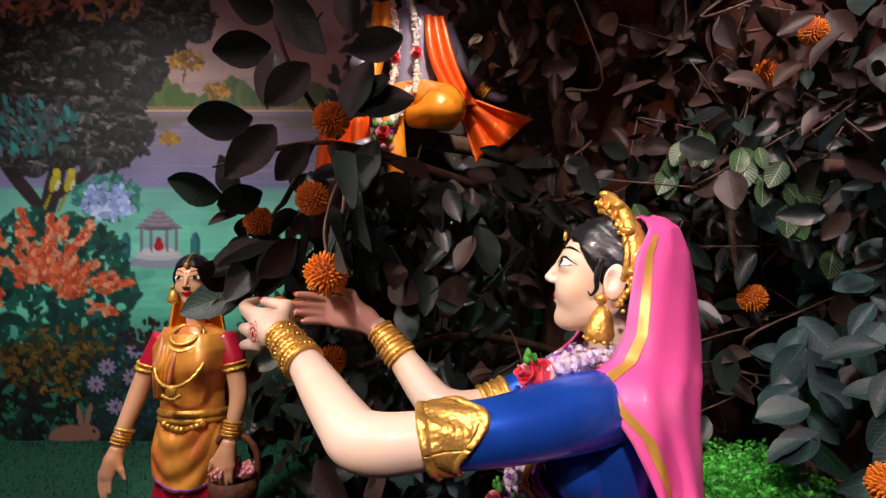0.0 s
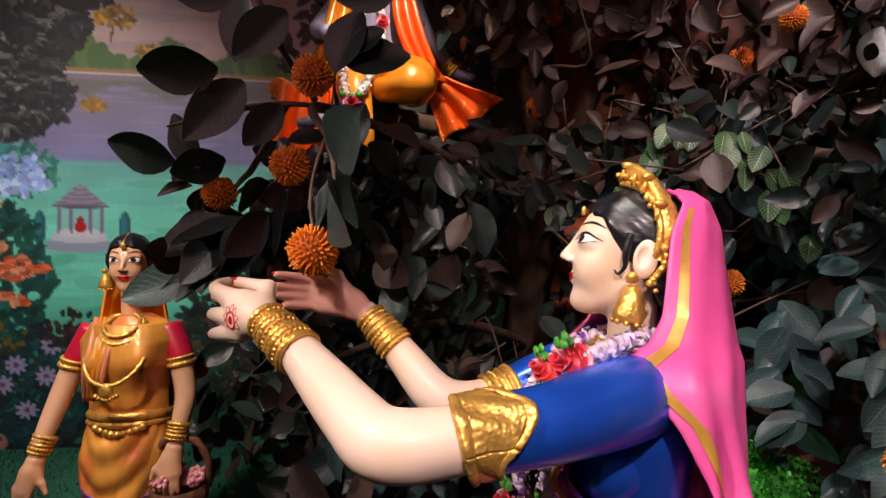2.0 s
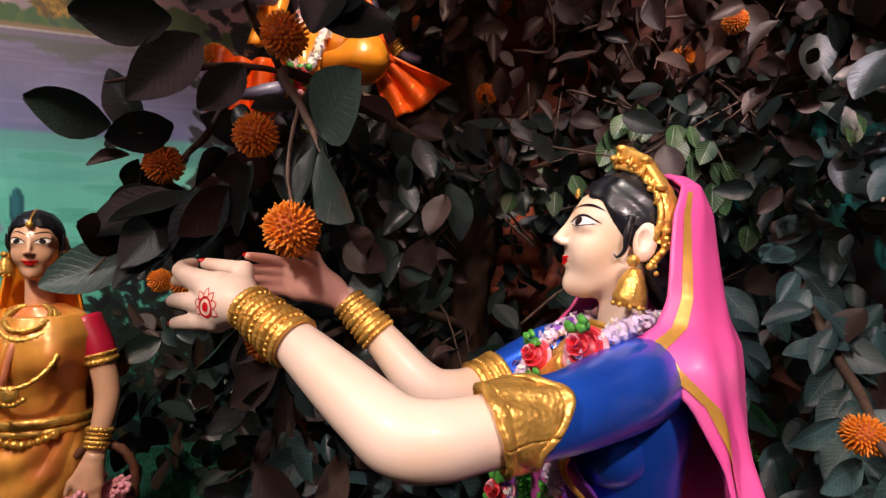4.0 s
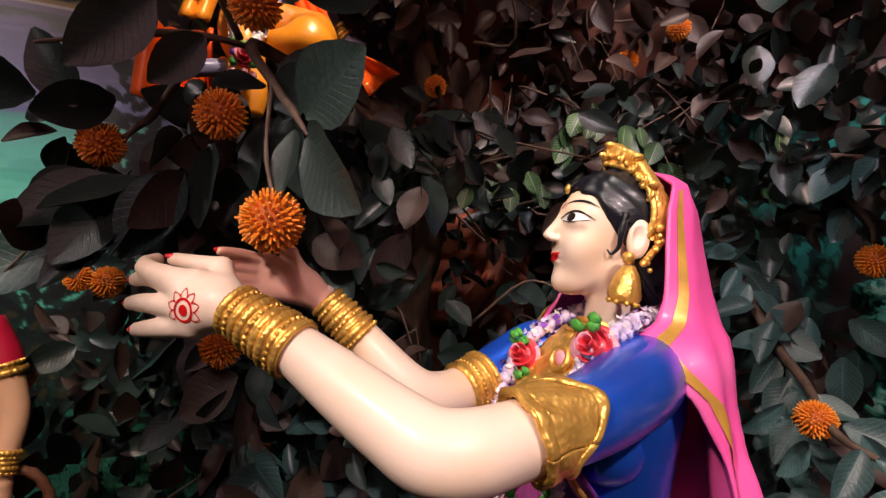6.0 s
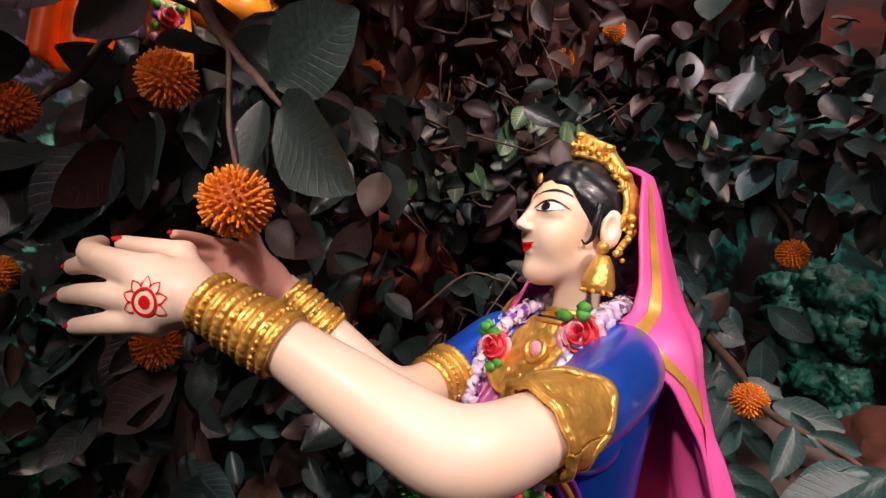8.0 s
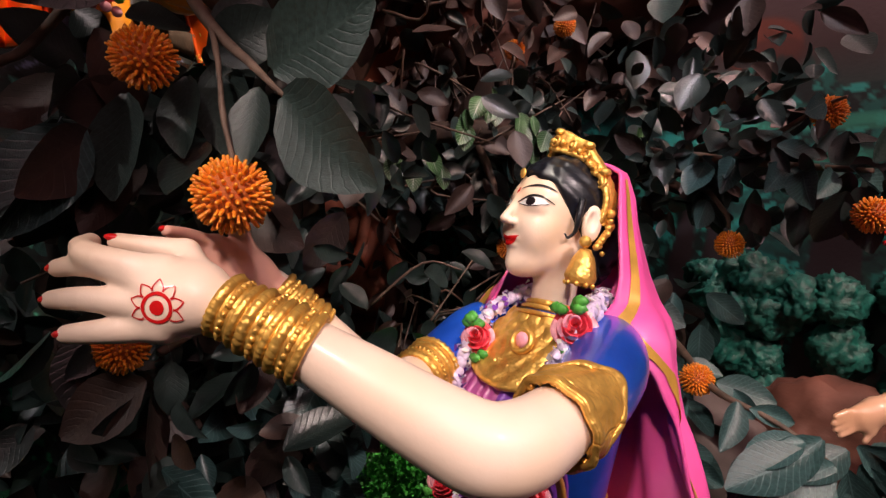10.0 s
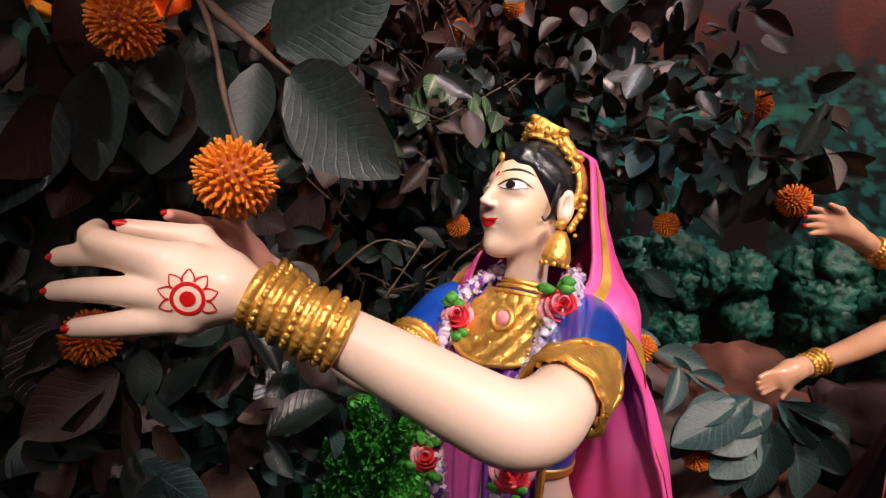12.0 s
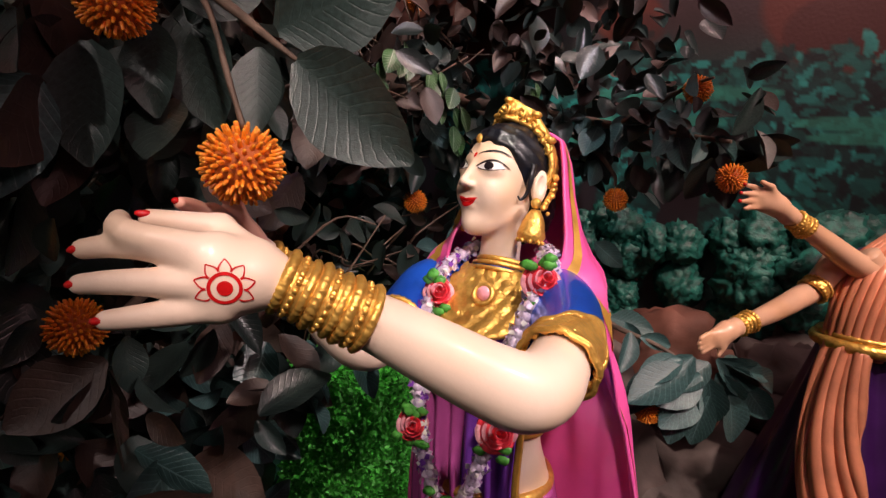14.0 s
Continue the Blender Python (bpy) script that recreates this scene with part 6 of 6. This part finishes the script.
def leaf(p, along, face, size, key="leaf", shape=None, single=False, twist=0.0, rng=random):
    k = rng.randrange(5) if shape is None else shape
    m = HOME @ aim(p, along, face, size, twist)
    if single and singles[0] < 300:
        singles[0] += 1
        ob = new("leaf", LEAF[key][k])
        ob.parent = tree
        ob.matrix_basis = m
    else:
        BUNCH[key].append((k, m))


# leaves close to the camera: stalk end, tip, and width turned to the light
NEAR_A = [(-0.497, 1.36, 1.844, -0.675, 1.36, 1.832), (-0.637, 1.5, 1.657, -0.794, 1.5, 1.697), (-0.462, 1.4, 2.046, -0.626, 1.4, 2.03), (-0.459, 1.4, 2.03, -0.462, 1.4, 1.881),
          (-0.57, 1.48, 1.64, -0.646, 1.48, 1.768), (-0.514, 1.48, 1.663, -0.641, 1.48, 1.622), (-0.369, 1.42, 1.785, -0.458, 1.42, 1.686), (-0.452, 1.4, 1.831, -0.571, 1.4, 1.699),
          (-0.349, 1.36, 1.982, -0.467, 1.36, 1.875), (-0.447, 1.4, 2.132, -0.584, 1.4, 2.185), (-0.24, 1.3, 2.16, -0.23, 1.3, 2.035), (-0.42, 1.3, 2.14, -0.29, 1.3, 2.0),
          (-0.1, 1.3, 2.03, -0.237, 1.3, 1.99)]
NEAR_B = [(-0.235, 1.3, 1.83, -0.185, 1.3, 1.98), (-0.222, 1.3, 1.853, -0.073, 1.3, 1.877), (-0.54, 1.58, 1.38, -0.585, 1.6, 1.34),
          (-0.52, 1.52, 1.52, -0.66, 1.49, 1.42), (-0.4, 1.42, 1.53, -0.5, 1.4, 1.37), (-0.5, 1.46, 1.48, -0.6, 1.43, 1.36), (-0.173, 1.36, 1.781, -0.231, 1.36, 1.639),
          (-0.59, 1.56, 1.385, -0.775, 1.585, 1.305), (-0.13, 1.28, 1.92, -0.22, 1.3, 1.87), (-0.47, 1.5, 1.44, -0.62, 1.5, 1.4)]
NEAR_C = [(-0.225, 1.163, 1.579, -0.202, 1.0, 1.458), (-0.223, 1.2, 1.618, -0.18, 1.04, 1.685), (-0.22, 1.39, 1.67, -0.2, 1.35, 1.49), (-0.235, 1.22, 1.595, -0.25, 1.2, 1.485),
          (-0.265, 1.4, 1.63, -0.29, 1.36, 1.5), (-0.35, 1.4, 1.585, -0.375, 1.36, 1.43), (-0.4, 1.44, 1.6, -0.46, 1.35, 1.53), (-0.46, 1.5, 1.52, -0.6, 1.42, 1.44),
          (-0.42, 1.46, 1.48, -0.52, 1.38, 1.38), (-0.25, 1.36, 1.66, -0.17, 1.27, 1.72), (-0.5, 1.52, 1.42, -0.63, 1.46, 1.32)]
for rows, key, face in ((NEAR_A, "leaf", (-0.25, -1, -0.6)), (NEAR_B, "leaf", (-0.3, -1, 0.35)), (NEAR_C, "leaf", (-0.8, -0.5, -0.32))):
    for i, (x0, y0, z0, x1, y1, z1) in enumerate(rows):
        d = Vector((x1 - x0, y1 - y0, z1 - z0))
        # five take the lighter blue-green: teal leaves, and leaves coloured as lit
        leaf((x0, y0, z0), d, face, d.length * 1.03, "leafblue" if rows is NEAR_B and i in (2, 4, 7, 8, 9) else key, (0, 2, 0, 4)[i % 4], True)


def spray(rng, start, end, count, size, key, single=True, face=(-0.75, -0.55, 0.45), droop=0.5, spread=1.0):
    """Leaves set by turns along a twig."""
    a, b = Vector(start), Vector(end)
    d = (b - a).normalized()
    for i in range(count):
        s = (i + 0.5) / count
        side = d.cross(Vector((0, 0, 1))).normalized() * (1 if i % 2 else -1)
        up = Vector((0, 0, 1)) * rng.uniform(-0.9, 0.6)
        along = d * rng.uniform(0.2, 0.9) + (side + up) * spread + Vector((0, 0, -droop))
        f = Vector(face) + Vector([rng.gauss(0, 0.35) for _ in range(3)])
        p, q = a.lerp(b, s) + Vector([rng.gauss(0, 0.012) for _ in range(3)]), size * rng.uniform(0.75, 1.2)
        if not by_fruit(p, along, q):
            leaf(p, along, f, q, key, None, single, 0, rng)


R = random.Random(77)
# blue-green bunch under the reaching hand
for ang in range(11):
    a = ang / 11 * 6.28
    leaf((0.785 + 0.055 * math.cos(a), 0.675 - 0.055 * math.cos(a) + R.gauss(0, 0.02), 0.985 + 0.03 * math.sin(a)), (0.6 * math.cos(a), -0.6 * math.cos(a), math.sin(a) * 0.5 - 0.6), (-0.9, -0.1, 0.55 + R.gauss(0, 0.2)), R.uniform(0.15, 0.19), "leafblue", None, True, R.gauss(0, 12), R)
for s, e, n, size in (((0.95, 1.05, 1.1), (0.78, 0.82, 1.03), 9, 0.12), ((1.1, 1.25, 1.2), (0.9, 1.0, 0.95), 12, 0.13), ((1.0, 1.15, 0.95), (0.8, 0.95, 0.75), 10, 0.14), ((1.25, 1.4, 1.72), (1.0, 0.68, 1.6), 22, 0.13),
                      ((1.2, 1.15, 1.6), (1.12, 1.0, 1.4), 9, 0.11), ((1.18, 1.05, 1.66), (1.05, 0.75, 1.79), 11, 0.12), ((1.2, 1.5, 1.5), (1.05, 1.2, 1.2), 12, 0.13), ((1.3, 1.75, 1.76), (1.2, 1.3, 1.45), 14, 0.13),
                      ((1.05, 2.0, 1.8), (1.0, 1.75, 1.4), 14, 0.13), ((1.05, 1.8, 1.7), (1.35, 1.6, 1.3), 14, 0.15), ((1.3, 1.75, 1.8), (0.9, 1.7, 1.95), 12, 0.13), ((1.1, 1.6, 1.3), (1.0, 1.4, 0.95), 14, 0.14), ((1.35, 1.7, 1.7), (1.55, 1.4, 1.2), 12, 0.14), ((1.1, 1.35, 1.0), (1.25, 1.2, 0.7), 12, 0.15)):
    spray(R, s, e, n, size, "leafblue" if s[2] < 1.75 else "leaf")
for ang in range(8):
    a = ang / 8 * 6.28 + 0.4
    leaf((0.84 + 0.07 * math.cos(a), 0.61 - 0.07 * math.cos(a) + R.gauss(0, 0.02), 0.95 + 0.05 * math.sin(a)), (0.6 * math.cos(a), -0.6 * math.cos(a), math.sin(a) * 0.4 - 0.6), (-0.9, -0.15 + R.gauss(0, 0.25), 0.5 + R.gauss(0, 0.25)), R.uniform(0.12, 0.17), "leafblue", None, True, R.gauss(0, 15), R)
# dark blades by the reaching hand
for p, d in (((1.02, 0.66, 1.6), (0.1, -0.3, 0.05)), ((1.02, 0.66, 1.58), (0.2, -0.35, -0.2)), ((1.0, 0.68, 1.62), (-0.02, -0.15, 0.3)), ((0.98, 0.7, 1.56), (0.05, -0.1, -0.4)), ((1.0, 0.7, 1.56), (0.15, 0.05, -0.4)), ((0.97, 0.72, 1.55), (0.1, 0.15, -0.35))):
    leaf(p, d, (-0.6, -0.1, -0.8), 0.15, "leaf", None, True, 0, R)


def open_view(p):
    """Gaps through which the hedge and the trunk are seen."""
    if p.z < 0.95 and p.y < 1.98 and (p.x + 0.733) / (p.y - 0.656) > 0.9:
        return False
    t = min(1, max(0, ((p.x + 0.35) * 0.98 + (p.y - 0.3) * 2.4) / 6.72))
    if 0.95 < p.z < 1.62 and p.y > 1.6 and math.hypot(p.x + 0.35 - 0.98 * t, p.y - 0.3 - 2.4 * t) < 0.11:
        return False
    t = min(1, max(0, ((p.x + 0.5) * 1.9 + (p.y - 0.45) * 2.75) / 11.17))
    if 1.12 < p.z < 1.5 and p.y > 1.6 and math.hypot(p.x + 0.5 - 1.9 * t, p.y - 0.45 - 2.75 * t) < 0.08:
        return False
    return True


def cloud(rng, n, lo, hi, size, key, keep=None, face=(-0.3, -1, 0.3), single=False):
    c = 0
    while c < n:
        p = Vector([rng.uniform(a, b) for a, b in zip(lo, hi)])
        if keep and not keep(p):
            continue
        c += 1
        along = Vector((rng.gauss(0, 0.6), rng.gauss(-0.15, 0.5), rng.gauss(-0.55, 0.55)))
        f = Vector(face) + Vector([rng.gauss(0, 0.55) for _ in range(3)])
        k = key if rng.random() < 0.6 else rng.choice(("leaf", "leafdry", "leafdry"))
        q = size * rng.uniform(0.5, 1.25)
        if not by_fruit(p, along, q):
            leaf(p, along, f, q, k, None, single, 0, rng)


def clear(p):
    """Keeps leaves off the statues and out of the open space before them."""
    if p.y < 2.62 and -0.62 < p.x < 0.42 and 1.75 < p.z < 2.95 and not (p.x > 0.12 and p.z > 2.3):
        return False
    if p.x < -0.42 - 0.3 * (p.y - 2.0):
        return False
    return open_view(p)


cloud(R, 620, (-0.5, 1.75, 0.25), (0.9, 2.75, 1.75), 0.14, "leaf", clear)
cloud(R, 230, (-0.45, 1.45, 0.3), (0.35, 1.95, 1.35), 0.14, "leaf", lambda p: p.x > -0.4 and p.z < 1.1 + 0.5 * (p.y - 1.4) and open_view(p))
cloud(R, 160, (-0.42, 1.4, 1.35), (0.1, 1.85, 1.72), 0.13, "leaf", lambda p: p.x > -0.4)
cloud(R, 480, (0.3, 1.9, 1.7), (1.7, 2.7, 3.3), 0.13, "leafdry", clear)
cloud(R, 260, (-0.7, 2.0, 2.3), (0.5, 2.7, 3.4), 0.13, "leafdry", clear)
cloud(R, 210, (0.75, 1.65, 0.9), (1.7, 2.3, 2.1), 0.13, "leaf")
cloud(R, 160, (1.05, 1.05, 0.5), (1.5, 1.7, 1.3), 0.14, "leafblue", face=(-1, -0.3, 0.35))
cloud(R, 120, (1.05, 0.9, 1.45), (1.55, 1.6, 1.95), 0.12, "leaf", face=(-1, -0.3, 0.35))
cloud(R, 150, (-0.35, 1.35, 0.5), (0.3, 1.8, 1.15), 0.14, "leafblue", lambda p: p.z < 1.05 and open_view(p))
cloud(R, 70, (-0.15, 1.6, 1.55), (0.5, 2.1, 1.8), 0.13, "leaf")
cloud(R, 230, (0.85, 1.75, 1.9), (1.75, 2.3, 3.2), 0.13, "leafdry")
cloud(R, 120, (1.1, 1.0, 1.95), (1.75, 1.95, 2.55), 0.12, "leafdry", face=(-1, -0.3, 0.3))
cloud(R, 26, (0.97, 0.6, 1.5), (1.2, 0.9, 1.8), 0.12, "leaf", face=(-1, -0.3, 0.35), single=True)
cloud(R, 30, (-0.66, 1.5, 1.38), (-0.36, 1.75, 1.66), 0.12, "leaf", single=True)
cloud(R, 120, (-0.8, 2.15, 0.5), (-0.4, 2.7, 1.3), 0.12, "leaf")
cloud(R, 120, (1.0, 0.8, 1.55), (1.6, 1.5, 2.15), 0.12, "leaf", face=(-1, -0.3, 0.35))
for _ in range(46):
    t = R.random()
    p = Vector((0.72 + 0.75 * t, 1.8 - 0.35 * t, 1.7 + 0.16 * math.sin(t * 7) + R.gauss(0, 0.05)))
    leaf(p, (R.gauss(0, 0.4), -0.2, -0.9), (-0.3 + R.gauss(0, 0.3), -1, 0.35), R.uniform(0.075, 0.11), "ivy", 2, False, 0, R)
for x, y, z in ((0.56, 1.9, 1.63), (0.5, 1.95, 1.6), (0.62, 1.86, 1.6), (0.68, 1.85, 1.66), (0.74, 1.85, 1.62), (0.58, 1.88, 1.68)):
    leaf((x, y, z), (R.gauss(0, 0.3), -0.2, -0.9), (-0.5, -1, 0.3), 0.09, "ivy", 2, False, 0, R)

for key, rows in BUNCH.items():
    VV, FF, UU, o = [], [], [], 0
    for k, m in rows:
        V, F, UV = SHAPES[k]
        A = np.array(m)
        VV.append(V @ A[:3, :3].T + A[:3, 3])
        FF += [tuple(q + o for q in f) for f in F]
        UU.append(UV)
        o += len(V)
    me = with_uv(mesh_of("foliage", np.vstack(VV), FF), np.vstack(UU))
    tagged(part("foliage", me, key, tree), {"leaf": "dark green leaves", "leafblue": "glossy blue-green leaves", "leafdry": "brownish dull leaves", "ivy": "variegated pale-veined ivy leaves"}[key], "", "", "stuff")

# fine twigs through the foliage
for i in range(150):
    x, y, z = R.uniform(-0.3, 1.5), R.uniform(1.8, 2.4), R.uniform(0.6, 2.9)
    if not clear(Vector((x, y, z))):
        continue
    branch("twig", [(x, y, z, 0.006), (x + R.uniform(-0.15, 0.15), y - 0.1, z + R.uniform(-0.15, 0.2), 0.0045), (x + R.uniform(-0.3, 0.3), y - 0.2, z + R.uniform(-0.2, 0.3), 0.003)], "twig", 6, 4)


def fruit_meshes():
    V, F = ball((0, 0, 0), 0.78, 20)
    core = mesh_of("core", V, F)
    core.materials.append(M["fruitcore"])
    V, F, K = [], [], []
    n = 230
    rng = random.Random(6)
    for i in range(n):
        z = 1 - 2 * (i + 0.5) / n
        a = i * 2.39996
        r = math.sqrt(1 - z * z)
        d = Vector((r * math.cos(a), r * math.sin(a), z)) + Vector([rng.gauss(0, 0.025) for _ in range(3)])
        d.normalize()
        s = d.orthogonal().normalized()
        t = d.cross(s)
        L = rng.uniform(0.93, 1.04)
        for rad, q in ((0.7, 0.075), (0.84, 0.056), (L - 0.035, 0.045), (L, 0.024)):
            for j in range(6):
                b = j * 1.0472
                V.append(tuple(d * rad + (s * math.cos(b) + t * math.sin(b)) * q))
        o = i * 24
        for k in range(3):
            for j in range(6):
                F.append((o + k * 6 + j, o + k * 6 + (j + 1) % 6, o + k * 6 + 6 + (j + 1) % 6, o + k * 6 + 6 + j))
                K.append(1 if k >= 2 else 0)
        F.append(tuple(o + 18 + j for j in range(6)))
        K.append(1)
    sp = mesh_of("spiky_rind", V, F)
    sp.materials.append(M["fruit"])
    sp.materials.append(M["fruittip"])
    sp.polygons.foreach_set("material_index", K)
    return core, sp


CORE, SPIKES = fruit_meshes()


def fruit(x, y, z, size, i):
    root = tagged(new("kadamba_fruit"), "round orange spiky fruit hanging among dark leaves" if i else "large orange spiky fruit between the statue's palms", "fruit", "hanging orange fruit")
    root.matrix_basis = pose(x, y, z, i * 47, i * 31, i * 77) @ Matrix.Scale(size / 2, 4)
    for name, me in (("core", CORE), ("spiky_rind", SPIKES)):
        ob = tagged(new(name, me), "", "", "", "stuff" if me is SPIKES else "")
        ob.parent = root


for i, (x, y, z, s) in enumerate(FRUIT_A + FRUIT_B):
    fruit(x, y, z, s, i)

# stalk of the fruit between the palms
branch("stalk", [(-0.27, 1.205, 1.488, 0.004), (-0.278, 1.225, 1.55, 0.004), (-0.27, 1.27, 1.63, 0.004), (-0.256, 1.34, 1.7, 0.005)], "twig", 6)


def hedge():
    root = tagged(new("boxwood_hedge"), "clipped bright green artificial boxwood hedge block", "hedge")
    root.matrix_basis = pose(0.8, 1.72, 0.1)
    lo, hi = (-0.29, -0.2, 0.0), (0.38, 0.2, 0.68)
    bm = bmesh.new()
    bmesh.ops.create_cube(bm, size=1)
    for v in bm.verts:
        v.co = Vector([(a + b) / 2 + c * (b - a - 0.05) for a, b, c in zip(lo, hi, v.co)])
    me = bpy.data.meshes.new("core")
    bm.to_mesh(me)
    bm.free()
    part("core", me, "hedge", root)
    rng = random.Random(9)
    V, F = [], []
    for _ in range(15000):
        p = [rng.uniform(a, b) for a, b in zip(lo, hi)]
        ax = rng.choice((0, 0, 1, 1, 2))
        p[ax] = (lo[ax] if (rng.random() < 0.75 and ax != 2) else hi[ax]) + rng.gauss(0, 0.012)
        c = Vector(p) + Vector([0.012 * noise.noise(Vector(p) * 14 + Vector((k * 9, 0, 0))) for k in range(3)])
        a = Vector([rng.gauss(0, 1) for _ in range(3)]).normalized()
        b = a.cross(Vector([rng.gauss(0, 1) for _ in range(3)])).normalized()
        s = rng.uniform(0.007, 0.013)
        o = len(V)
        V += [tuple(c - a * s), tuple(c + b * s * 0.55), tuple(c + a * s), tuple(c - b * s * 0.55)]
        F.append((o, o + 1, o + 2, o + 3))
    tagged(part("leaves", mesh_of("leaves", V, F, False), "hedge", root), "", "", "", "stuff")


hedge()
